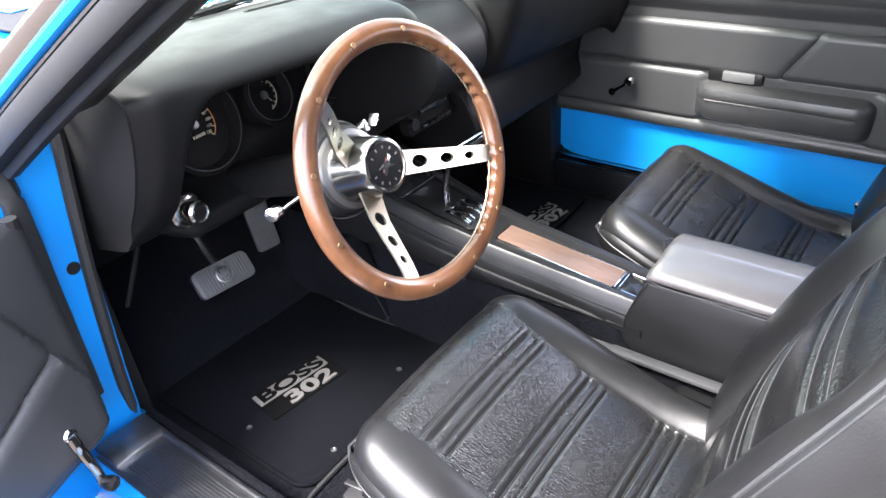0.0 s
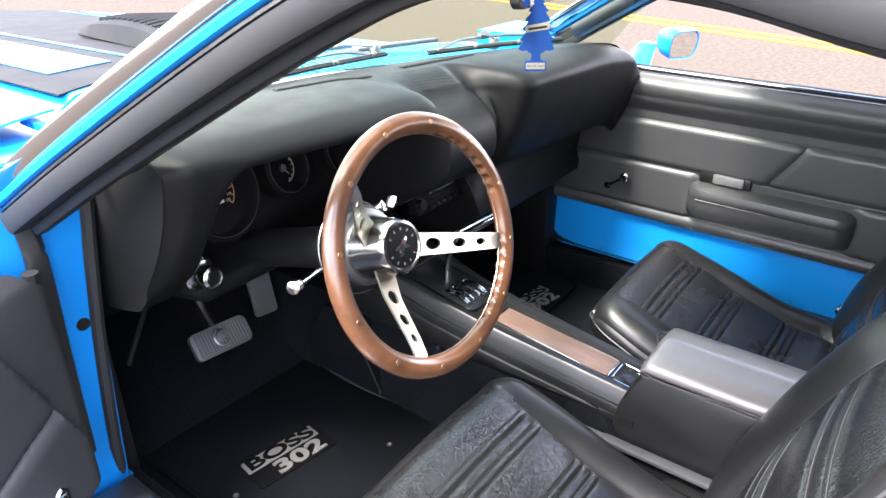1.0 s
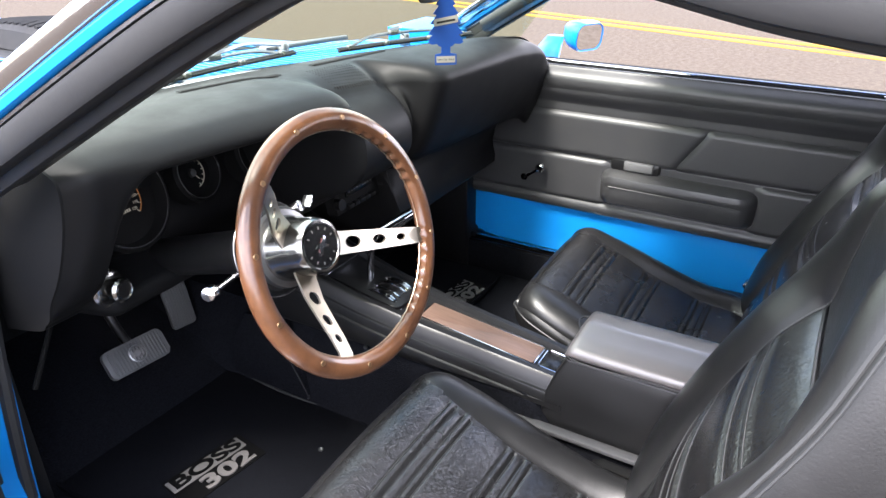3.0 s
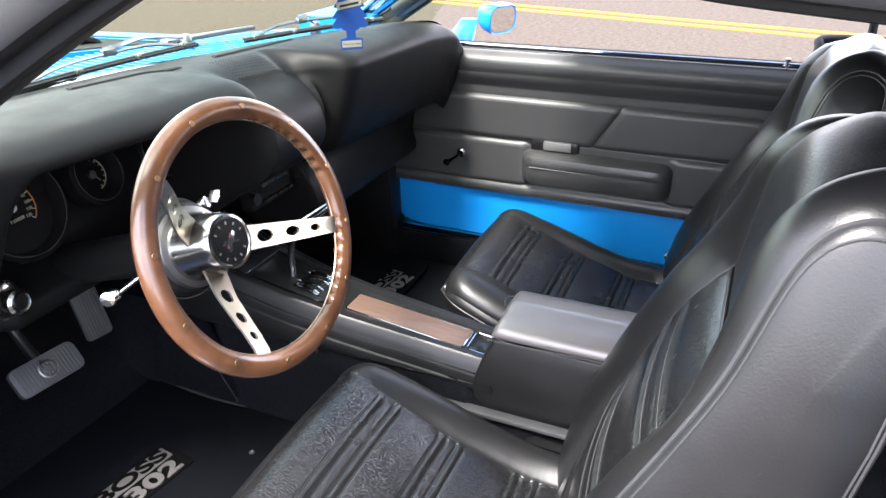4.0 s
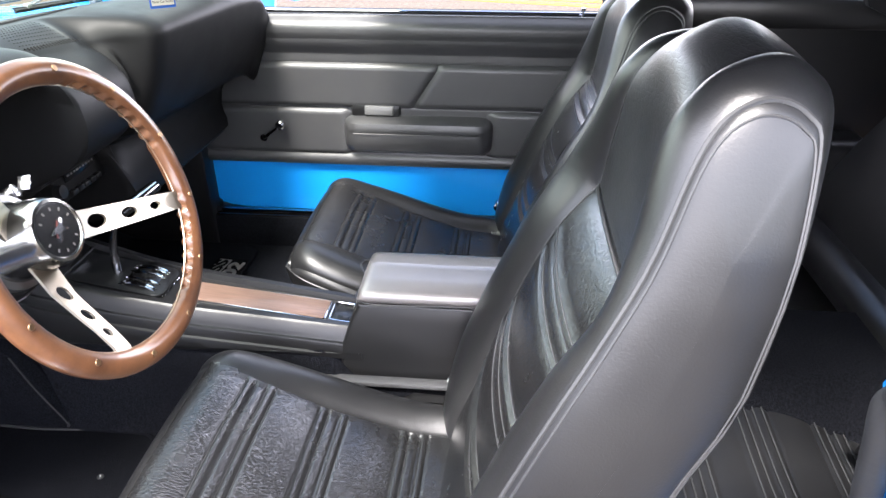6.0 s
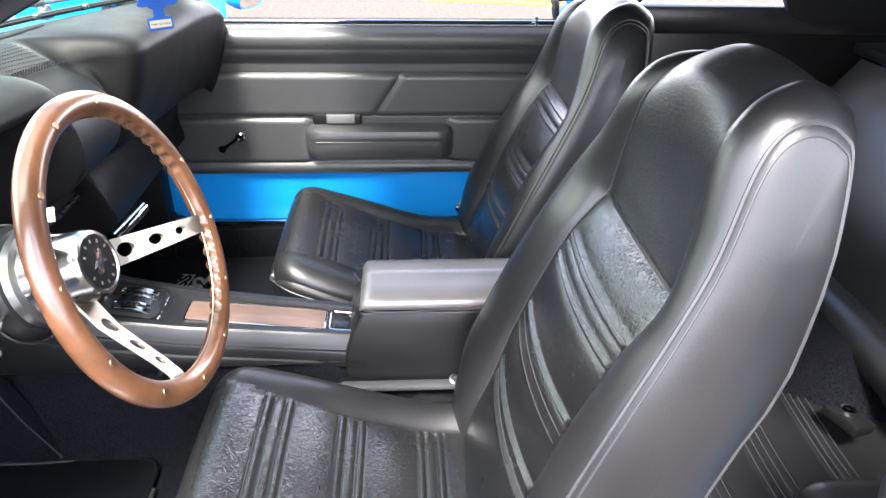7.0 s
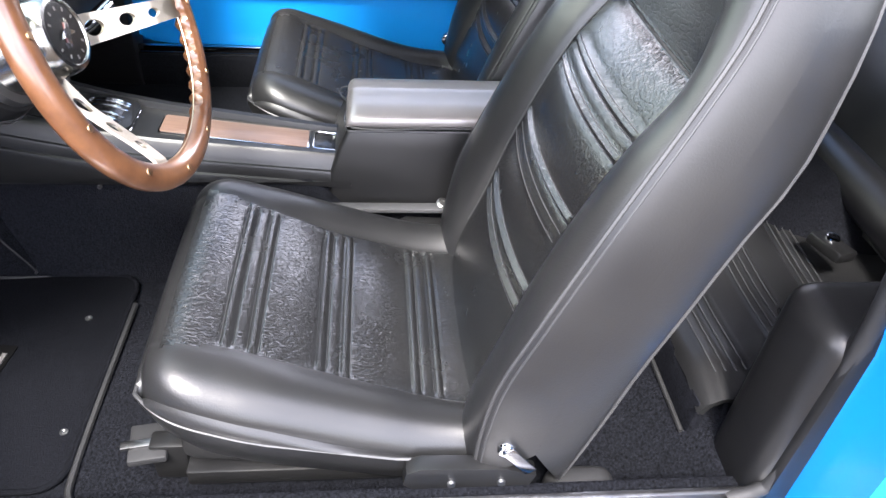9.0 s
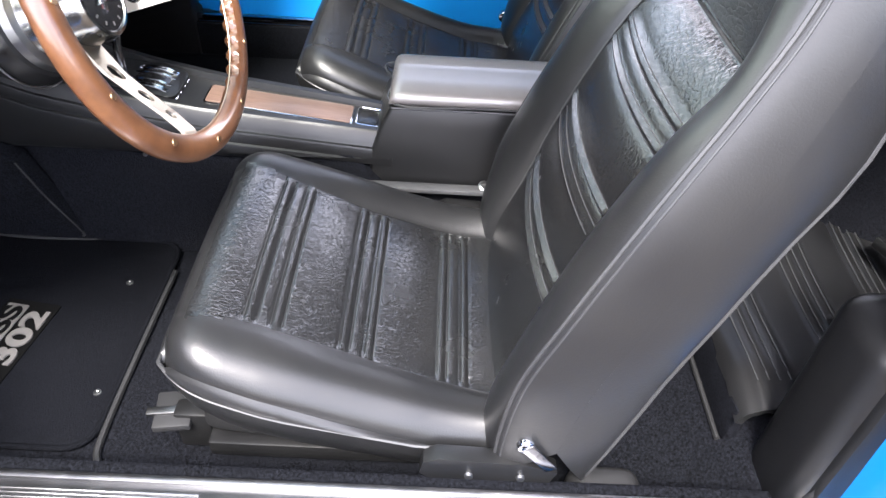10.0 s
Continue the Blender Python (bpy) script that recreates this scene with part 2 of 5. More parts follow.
def sheet(f, us, vs, thick=0.0, bm=None):
    """A curved sheet over f(u, v); with thick it is a closed shell."""
    bm = bm or bmesh.new()
    g = [[bm.verts.new(f(u, v)) for v in vs] for u in us]
    faces = []
    for i in range(len(us) - 1):
        for j in range(len(vs) - 1):
            faces.append(bm.faces.new((g[i][j], g[i + 1][j], g[i + 1][j + 1], g[i][j + 1])))
    if thick:
        bmesh.ops.recalc_face_normals(bm, faces=bm.faces)
        bmesh.ops.solidify(bm, geom=faces, thickness=thick)
    return bm


def lin(a, b, n):
    return [a + (b - a) * i / (n - 1) for i in range(n)]


def curve_of(xs, ys, soft=0.02):
    """A smooth function through given points."""
    def f(x):
        return float(np.interp(x, xs, ys))
    def g(x):
        w = (xs[-1] - xs[0]) * soft
        return (f(x - 2 * w) + 2 * f(x - w) + 3 * f(x) + 2 * f(x + w) + f(x + 2 * w)) / 9
    return g


def sstep(a, b, x):
    t = min(1, max(0, (x - a) / (b - a)))
    return t * t * (3 - 2 * t)


def text_mesh(body, size, depth, m, spacing=1.0, shear=0.0, bold=0.0):
    cu = bpy.data.curves.new("lettering", "FONT")
    cu.body, cu.size, cu.extrude, cu.align_x, cu.align_y, cu.space_character, cu.shear, cu.offset = body, size, depth, "CENTER", "CENTER", spacing, shear, bold
    tmp = bpy.data.objects.new("lettering", cu)
    me = bpy.data.meshes.new_from_object(tmp)
    me.transform(m)
    bpy.data.objects.remove(tmp)
    return me
# ground and road
RD = Vector((0.24, 0.97, 0)).normalized()
RN = Vector((RD.y, -RD.x, 0))
tagged(part("ground", sheet(lambda u, v: (u, v, 0), lin(-400, 400, 9), lin(-400, 400, 9)), ASPHALT), "pale sunlit asphalt road and ground", "road", kind="structure")


def road_line(name, off, width, material, label):
    c = Vector((6.62, 0, 0)) + RN * off
    pts = [(c + RD * s + RN * (width / 2 * k)).to_tuple()[:2] for s, k in ((-60, -1), (-60, 1), (60, 1), (60, -1))]
    return tagged(part(name, slab(pts, 0.0, 0.005, 0), material), label, "road line", kind="structure")


road_line("yellow_line", 0.0, 0.13, YELLOW, "worn yellow painted centre line on the road")
road_line("yellow_line", 0.28, 0.13, YELLOW, "worn yellow painted centre line on the road")
road_line("white_line", 3.4, 0.12, WHITE_LINE, "white painted edge line on the road")

# car shell
car = thing("car", "bright blue two-door coupe with matt black hood stripes", "car")


def ws_base(x):
    return 0.43 - 0.25 * x - 0.25 * x * x - (0.9 * (x + 0.3) ** 2 if x < -0.3 else 0)


WZ = 0.962


def ws(u, v):
    """Windshield: u from -1 to 1 across, v from 0 at the cowl to 1 at the header."""
    b = Vector((u * 0.655, ws_base(u * 0.655), WZ - 0.01 * abs(u) - 0.02 * u))
    t = Vector((u * 0.57, -0.17 - 0.04 * u * u, 1.29 - 0.025 * u * u))
    return b.lerp(t, v) + Vector((0, 0.02, 0.02)) * math.sin(math.pi * v)


glass = part("windshield", sheet(ws, lin(-1, 1, 21), lin(0, 1, 9), 0.005), GLASS, car, "clear faintly green windshield glass")
glass.visible_shadow = False

PIL = [(-0.715, 0.40, 0.885), (-0.69, 0.24, 0.985), (-0.652, 0.02, 1.115), (-0.628, -0.12, 1.192), (-0.610, -0.22, 1.236), (-0.605, -0.33, 1.252), (-0.605, -0.45, 1.248), (-0.605, -0.58, 1.224), (-0.61, -0.80, 1.202), (-0.63, -1.10, 1.155)]


def shifted(pts, d):
    return [(x + d[0], y + d[1], z + d[2]) for x, y, z in pts]


def mirrored(pts):
    return [(-x + 0.03, y, z) for x, y, z in pts]


def strip(pts, w, h, rot_out=(0, 0), bev=0.3, per=8):
    """A bar of about square section along a curve; w across x, h upwards."""
    line = smooth_line(pts, per)
    rings = []
    for i, q in enumerate(line):
        d = (line[min(i + 1, len(line) - 1)] - line[max(i - 1, 0)]).normalized()
        s = d.cross(Vector((0, 0, 1)))
        s = s.normalized() if s.length > 0.05 else Vector((1, 0, 0))
        up = s.cross(d).normalized()
        ring = []
        for k in range(12):
            t = 2 * math.pi * (k + 0.5) / 12
            c, n = math.cos(t), math.sin(t)
            p = 0.45
            ring.append(q + s * (w / 2 * math.copysign(abs(c) ** p, c)) + up * (h / 2 * math.copysign(abs(n) ** p, n)))
        rings.append(ring)
    return loft(rings)


PE = Vector((0, 0.47, 0.88))
for side in (0, 1):
    fl = mirrored if side else (lambda p: p)

    def band(k, n=None, dx=0.0):
        return fl(shifted(PIL[:n], (dx, PE.y * k, PE.z * k)))
    part("weatherstrip", strip(band(-0.004), 0.04, 0.034), RUBBER, car, "black rubber door seal")
    part("weatherstrip", strip(band(-0.022, None, 0.022), 0.022, 0.022), RUBBER, car, "black rubber door seal lip")
    part("chrome_trim", strip(band(0.016), 0.03, 0.006), ALU, car, "thin bright bead")
    part("a_pillar", strip(band(0.026), 0.046, 0.014), BLUE, car, "blue painted windshield pillar")
    part("chrome_trim", strip(band(0.046), 0.036, 0.028), CHROME, car, "bright drip rail trim")
    part("chrome_trim", strip(band(0.054, 6, 0.03), 0.03, 0.014), CHROME, car, "bright windshield surround trim")
    part("pillar_garnish", strip(fl(shifted(PIL[1:6], (0.052, 0.0, -0.010))), 0.062, 0.034), BLACK_VINYL, car, "black inner windshield pillar trim")
    part("roof_rail", strip(fl(shifted(PIL[4:], (0.03, 0, 0.022))), 0.05, 0.05), HEADLINER, car, "black inner roof rail")


def roof(u, v):
    x = u * 0.60
    y = -0.15 - v * 1.85
    return Vector((0.015 + x * (1 - 0.05 * v), y, 1.345 - 0.05 * abs(u) ** 3 - 0.62 * max(0, v - 0.40) ** 1.5 - 0.03 * (1 - v) ** 4))


part("roof", sheet(roof, lin(-1, 1, 17), lin(0, 1, 15), 0.03), BLUE, car, "blue painted roof panel")
tagged(part("ceiling", sheet(lambda u, v: roof(u, v) - Vector((0, 0, 0.035)), lin(-0.97, 0.97, 13), lin(0.02, 1, 11), 0.006), HEADLINER), "black vinyl headliner under the roof", "ceiling", kind="structure")

# floor pan, tunnel, firewall
def floor_z(x, y):
    z = 0.245 + 0.36 * max(0, y - 0.50) + 0.004 * math.sin(9 * x) * math.sin(7 * y)
    t = abs(x - 0.02)
    z = max(z, (0.36 + 0.07 * sstep(-0.30, -0.22, y)) - (0.9 + 1.9 * sstep(-0.30, -0.22, y)) * max(0, t - 0.10 + 0.015 * sstep(-0.30, -0.22, y))) if t < 0.24 else z
    z += 0.09 * sstep(-0.70, -0.86, y)
    return z


tagged(part("floor", sheet(lambda u, v: (u, v, floor_z(u, v)), lin(-0.66, 0.69, 60), lin(-1.30, 0.90, 60), 0.012), CARPET), "black loop-pile carpet covering the floor and tunnel", "carpet", kind="structure")
part("firewall", box((0.02, 0.90, 0.55), (1.36, 0.02, 0.62), 0.004), DARK_GAP, car, "dark firewall behind the pedals")
YZ = Matrix(((0, 0, 1, 0), (1, 0, 0, 0), (0, 1, 0, 0), (0, 0, 0, 1)))
XZ = Matrix(((1, 0, 0, 0), (0, 0, -1, 0), (0, 1, 0, 0), (0, 0, 0, 1)))
JAMB = [(-0.655, 0.44, 0.345), (-0.655, 0.427, 0.45), (-0.640, 0.424, 0.62), (-0.622, 0.424, 0.76), (-0.604, 0.424, 0.88), (-0.600, 0.42, 0.95)]
for sx in (-1, 1):
    fx = (lambda x: x) if sx < 0 else (lambda x: 0.03 - x)
    y0 = 0.43 if sx < 0 else 0.33
    part("sill_carpet", box((fx(-0.635), -0.2, 0.285), (0.02, 1.26, 0.10), 0.006), CARPET, car, "black carpet on the inner sill")
    part("kick_panel", box((fx(-0.628 if sx < 0 else -0.655), (y0 + 0.90) / 2 + (0.01 if sx < 0 else -0.025), 0.54), (0.03 if sx < 0 else 0.085, (0.88 if sx < 0 else 0.95) - y0, 0.62), 0.008), BLACK_PLASTIC, car, "black kick panel beside the footwell")
    part("hinge_pillar", slab([(fx(x), z) for x, z in ((-0.80, 0.32), (-0.645, 0.33), (-0.640, 0.45), (-0.626, 0.62), (-0.610, 0.76), (-0.594, 0.88), (-0.59, 0.955), (-0.80, 0.955))], -0.20, 0.0, 0.004, Matrix.Translation((0, y0, 0)) @ XZ), BLUE, car, "blue painted door hinge pillar")
    part("sill", box((fx(-0.705), -0.15, 0.23), (0.15, 1.55, 0.205), 0.02), BLUE, car, "blue painted door sill")
    part("door_seal", tube([(fx(x), y + y0 - 0.43, z) for x, y, z in JAMB], 0.011, 8), RUBBER, car, "black rubber door seal")
    part("quarter_panel", slab([(-0.862, 0.13), (-0.858, 0.30), (-0.850, 0.63), (-0.82, 0.76), (-0.785, 0.90), (-0.80, 0.935), (-2.2, 0.90), (-2.2, 0.2)], -0.05, 0.04, 0.012, Matrix.Translation((fx(-0.71), 0, 0)) @ (YZ if sx < 0 else YZ @ Matrix.Diagonal((1, 1, -1, 1)))), BLUE, car, "blue painted rear quarter panel")
    part("quarter_seal", tube([(fx(x), y, z) for x, y, z in ((-0.662, -0.79, 0.338), (-0.662, -0.825, 0.355), (-0.662, -0.84, 0.40), (-0.664, -0.838, 0.63), (-0.68, -0.808, 0.76), (-0.712, -0.775, 0.88), (-0.722, -0.768, 0.925), (-0.745, -0.79, 0.942), (-0.75, -1.0, 0.94))], 0.010, 12), RUBBER, car, "grey rubber door seal")
    part("rear_pillar", slab([(-1.40, 0.90), (-1.33, 0.93), (-1.20, 1.19), (-1.22, 1.24), (-1.6, 1.17), (-2.0, 0.97), (-2.0, 0.90)], -0.012, 0.012, 0.004, Matrix.Translation((fx(-0.615), 0, 0)) @ YZ), BLACK_VINYL, car, "black trimmed rear pillar")
    part("fender", sheet(lambda u, v: (fx(-0.585 - 0.29 * v), 0.50 + u * 1.75, (0.995 if sx < 0 else 0.885) - 0.05 * u - 0.02 * v - 0.08 * v ** 3 - 0.35 * max(0, v - 0.93) / 0.07), lin(0, 1, 14), [0, 0.2, 0.4, 0.6, 0.75, 0.85, 0.93, 0.96, 1.0], 0.004), BLUE, car, "glossy blue front fender")
part("weatherstrip", strip([(-0.715, 0.40, 0.90), (-0.701, 0.415, 0.84), (-0.700, 0.418, 0.76), (-0.703, 0.420, 0.66), (-0.706, 0.42, 0.56), (-0.709, 0.42, 0.44)], 0.030, 0.022), RUBBER, car, "black rubber strip down the hinge pillar")
part("jamb_hole", cyl((-0.655, 0.4285, 0.667), (-0.655, 0.44, 0.667), 0.011), DARK_GAP, car, "dark bolt hole in the pillar")


def hood_y(x):
    return 0.70 - 0.45 * (x - 0.015) ** 2


def hood(x, y):
    return Vector((0.015 + x, y, 0.962 - 0.09 * x - 0.035 * max(0, y - 0.6) / 1.6 - 0.02 * (x / 0.58) ** 2 - 0.02 * sstep(0.55, 0.585, abs(x))))


def hood_bit(name, x0, x1, v0, v1, lift, material, label, nx=9):
    return part(name, sheet(lambda u, v: hood(u, hood_y(u) + v * (2.3 - hood_y(u))) + Vector((0, 0, lift)), lin(x0, x1, nx), lin(v0, v1, 12), 0.012 if lift == 0 else 0.002), material, car, label)


hood_bit("hood", -0.58, 0.58, 0, 1, 0, BLUE, "glossy blue hood", 25)
hood_bit("hood_stripe", -0.555, 0.555, 0.012, 1, 0.003, BLACK_STRIPE, "matt black stripe panel on the hood", 25)
for sx in (-1, 1):
    part("hood_patch", sheet(lambda u, v: hood(sx * (0.335 + 0.15 * u), 0.80 - 0.05 * u + 1.4 * v) + Vector((0, 0, 0.006)), lin(0, 1, 4), lin(0, 1, 10), 0.002), BLUE, car, "blue panel left between the black stripes")
    part("hood_pinstripe", sheet(lambda u, v: hood(sx * (0.265 + 0.012 * u), 0.72 + 1.5 * v) + Vector((0, 0, 0.006)), lin(0, 1, 2), lin(0, 1, 10), 0.002), BLUE, car, "thin blue line between the stripes")


def scoop_f(u, v):
    e = (1 - abs(u) ** 6) ** 0.5 * math.sin(math.pi * min(1, max(0, v * 0.93 + 0.035))) ** 0.45
    return Vector((0.015 + u * 0.185 * (1 - 0.12 * v), 0.80 + v * 0.46, 0.955 - 0.09 * u * 0.185 + 0.06 * e))


scoop = part("hood_scoop", sheet(scoop_f, lin(-1, 1, 21), lin(0, 1, 18), 0.008), BLACK_STRIPE, car, "matt black ribbed hood scoop")
for i in range(13):
    v = 0.12 + i * 0.06
    part("rib", tube([scoop_f(u, v) + Vector((0, 0, 0.002)) for u in lin(-0.8, 0.8, 9)], 0.006, 6, raw=True), BLACK_STRIPE, scoop)
# cowl with its louvres, wipers
part("cowl", sheet(lambda u, v: (u * 0.62, ws_base(u * 0.62) + 0.005 + v * (hood_y(u * 0.62) + 0.02 - ws_base(u * 0.62)), WZ - 0.016 - 0.05 * u * 0.62 + 0.004 * v), lin(-1, 1, 17), lin(0, 1, 4), 0.01), BLUE, car, "blue painted cowl")
for i in range(44):
    x = -0.52 + i * 0.024
    y0 = ws_base(x) + 0.03
    part("cowl_rib", box((x, (y0 + hood_y(x) - 0.03) / 2, 0.952 - 0.05 * x), (0.008, hood_y(x) - 0.03 - y0, 0.012), 0.002), BLUE, car)
part("chrome_trim", tube([(x, ws_base(x) + 0.004, WZ - 0.006 - 0.03 * x) for x in lin(-0.655, 0.655, 15)], 0.008, 8, 4), CHROME, car, "bright moulding at the foot of the windshield")


def wiper(left, hook, right, pivot):
    """A wiper: rubber blade from left to right, hooked to an arm that runs to its pivot."""
    w = thing("wiper", "silver windshield wiper resting on the cowl", "wiper", "windshield wipers")
    lf, hk, rt, pv = [Vector(q) for q in (left, hook, right, pivot)]
    part("pivot", cyl(pv - Vector((0, 0, 0.03)), pv + Vector((0, 0, 0.006)), 0.016, 0.012, 16, None, 0.003), ALU, w)
    part("arm", tube([hk + Vector((-0.01, 0.004, 0.012)), hk + Vector((0.03, 0.0, 0.014)), hk.lerp(pv, 0.5) + Vector((0, 0.01, 0.016)), pv], 0.0048, 8, 8, flat=0.6), ALU, w)
    part("hook", box(hk + Vector((0, 0, 0.006)), (0.03, 0.012, 0.014), 0.003, (0, 0, -12)), ALU, w)
    low = lf.lerp(rt, 0.5)
    part("bridge", tube([lf.lerp(rt, 0.08), lf.lerp(hk, 0.55) + Vector((0, 0, 0.008)), hk + Vector((0, 0, 0.004)), hk.lerp(rt, 0.45) + Vector((0, 0, 0.008)), lf.lerp(rt, 0.92)], 0.0036, 8, 8), ALU, w)
    for k in (0.08, 0.34, 0.66, 0.92):
        part("claw", box(lf.lerp(rt, k), (0.014, 0.010, 0.010), 0.002), ALU, w)
    part("backing", tube([lf, low + Vector((0, 0.012, 0)), rt], 0.0026, 6, 8), ALU, w)
    part("blade", tube([lf - Vector((0, 0.004, 0.005)), low + Vector((0, 0.008, -0.005)), rt - Vector((0, 0.004, 0.005))], 0.0036, 6, 8, flat=1.4), RUBBER, w, "black rubber blade")


wiper((-0.305, 0.468, 0.978), (-0.062, 0.492, 0.984), (0.10, 0.425, 0.984), (0.19, 0.535, 0.972))
wiper((0.20, 0.385, 0.975), (0.38, 0.352, 0.982), (0.56, 0.235, 0.972), (0.52, 0.41, 0.955))
part("cowl_pad", slab([(-0.035, -0.015), (0.20, -0.008), (0.20, 0.0), (-0.035, 0.015), (-0.045, 0.0)], -0.004, 0.006, 0.003, pose(0.20, 0.565, 0.962, 0, 0, -18)), ALU, car, "silver wiper link on the cowl")

# driver sill scuff plate
scuff = thing("scuff_plate", "ribbed aluminium scuff plate on the door sill", "scuff plate")
part("plate", box((-0.703, -0.21, 0.3385), (0.105, 1.22, 0.006), 0.002), ALU, scuff)
part("inner_edge", box((-0.655, -0.21, 0.342), (0.012, 1.22, 0.012), 0.004), ALU, scuff)
for a, b in ((-0.80, -0.29), (-0.105, 0.33)):
    for i in range(13):
        part("ridge", box((-0.738 + i * 0.0055, (a + b) / 2, 0.3425), (0.003, b - a, 0.003), 0.0008, seg=1), ALU, scuff)
part("badge_plate", box((-0.705, -0.20, 0.3425), (0.05, 0.10, 0.003), 0.001), ALU, scuff, "blank badge plate with a hole")
part("end_cap", box((-0.70, 0.375, 0.345), (0.10, 0.07, 0.012), 0.005, (6, 0, 0)), ALU, scuff)
for y in (-0.22, -0.6, 0.15):
    part("screw", cyl((-0.705, y, 0.343), (-0.705, y, 0.3465), 0.006, 0.005, 12), STEEL, scuff)
pscuff = thing("scuff_plate", "bright aluminium scuff plate on the passenger door sill", "scuff plate")
part("plate", box((0.725, -0.21, 0.3385), (0.105, 1.30, 0.006), 0.002), ALU, pscuff)
part("inner_edge", box((0.675, -0.21, 0.344), (0.014, 1.30, 0.018), 0.004), CHROME, pscuff)

# dashboard
dash = thing("dashboard", "black padded twin-cowl dashboard", "dashboard")
lip_y = curve_of([-0.63, -0.57, -0.115, -0.09, -0.06, 0.09, 0.118, 0.14, 0.165, 0.195, 0.55, 0.62, 0.67], [0.26, 0.19, 0.118, 0.128, 0.205, 0.190, 0.215, 0.205, 0.115, 0.098, 0.06, 0.05, 0.06], 0.006)
lip_z = curve_of([-0.63, -0.58, -0.12, -0.06, 0.0, 0.11, 0.17, 0.5, 0.61, 0.67], [0.945, 0.974, 0.970, 0.957, 0.957, 0.950, 0.964, 0.966, 0.955, 0.905], 0.012)


def dash_ring(x):
    b, ly, lz = ws_base(x) + 0.01, lip_y(x), lip_z(x)
    wz = WZ - (max(0, 0.962 - lz) if x > 0.5 else 0)
    top = max(lz + 0.006, wz + 0.006)
    pod = sstep(0.135, 0.168, x)
    drv = 1 - sstep(-0.092, -0.062, x)
    mid = 1 - drv - pod
    pts = [(b + 0.02, wz - 0.05), (b, wz - 0.006), (b - 0.05, wz + 0.006), (ly + 0.6 * (b - 0.05 - ly), top + 0.004), (ly + 0.065, top + 0.001), (ly + 0.024, lz - 0.003), (ly + 0.004, lz - 0.019)]
    d = [(ly + 0.008, lz - 0.036), (ly + 0.05, lz - 0.042), (0.35, lz - 0.05), (0.41, 0.88), (0.415, 0.74), (0.36, 0.705), (0.33, 0.69), (0.345, 0.655), (0.46, 0.63)]
    p = [(ly + 0.003, lz - 0.04), (ly + 0.016, lz - 0.09), (ly + 0.035, lz - 0.14), (ly + 0.06, lz - 0.19), (ly + 0.09, 0.745), (ly + 0.14, 0.72), (0.215, 0.66), (0.225, 0.58), (0.46, 0.53)]
    crease = 0.03 * math.exp(-((x - 0.128) / 0.016) ** 2)
    f = 0.128 + crease
    c = [(f + 0.045, lz - 0.032), (f + 0.022, lz - 0.052), (f + 0.005, lz - 0.080), (f, lz - 0.12), (f + 0.012, 0.80), (f + 0.05, 0.765), (f + 0.10, 0.74), (0.255, 0.72), (0.46, 0.62)]
    low = [tuple(drv * q[k] + pod * s[k] + mid * t[k] for k in (0, 1)) for q, s, t in zip(d, p, c)]
    k = 1 - sstep(-0.535, -0.475, x)
    side = [(ly + 0.010, lz - 0.06), (ly + 0.025, lz - 0.10), (ly + 0.045, lz - 0.14), (ly + 0.07, lz - 0.18), (ly + 0.10, lz - 0.22), (0.33, 0.715), (0.345, 0.70), (0.365, 0.685), (0.46, 0.66)]
    low = [tuple((1 - k) * q[i] + k * s[i] for i in (0, 1)) for q, s in zip(low, side)]
    ring = [Vector((x, y, z)) for y, z in pts + low]
    return smooth_line(ring, 4)


def dash_z(x, y):
    """Height of the dash top at a place."""
    top = [q for q in dash_ring(x)[4:21]]
    return float(np.interp(-y, [-q.y for q in top], [q.z for q in top]))


part("dash_pad", loft([dash_ring(x) for x in lin(-0.592, 0.665, 256)] , False), DASH_PAD, dash, "soft black dash pad")
part("end_cap", loft([[Vector((x + s, y, z)) for x, y, z in dash_ring(0.665)] for s in (0, 0.004)], True), DASH_PAD, dash)
part("end_cap", loft([[Vector((x - s, y, z)) for x, y, z in dash_ring(-0.592)] for s in (0, 0.004)], True), DARK_GAP, dash)
# steering wheel
WC = Vector((-0.3645, -0.0563, 0.8385))
WN = Vector((-0.0475, -0.950, 0.309)).normalized()
WU = Vector((0, 0, 1)).cross(WN).normalized()
WM = Matrix((WU, WN.cross(WU), WN)).transposed().to_4x4()
WR = 0.1746
WM.translation = WC
wheel = thing("steering_wheel", "three-spoke steering wheel with a varnished walnut rim", "steering wheel")


def rim_ring(t):
    """A ring of the rim at the angle t, with finger grips on the inner back of the right side."""
    c, s = math.cos(t), math.sin(t)
    out = []
    d = math.degrees(t) % 360
    grip = sstep(285, 300, d) * (1 - sstep(340, 352, d)) + sstep(5, 18, d) * (1 - sstep(60, 75, d))
    for k in range(16):
        a = 2 * math.pi * k / 16
        r = 0.0155
        if math.cos(a) < 0.2 and math.sin(a) < 0.5:
            r -= grip * 0.0052 * (0.5 + 0.5 * math.cos(t * 52))
        rr = WR + r * math.cos(a) * 1.0
        out.append(WM @ Vector((rr * c, rr * s, r * 0.86 * math.sin(a))))
    return out


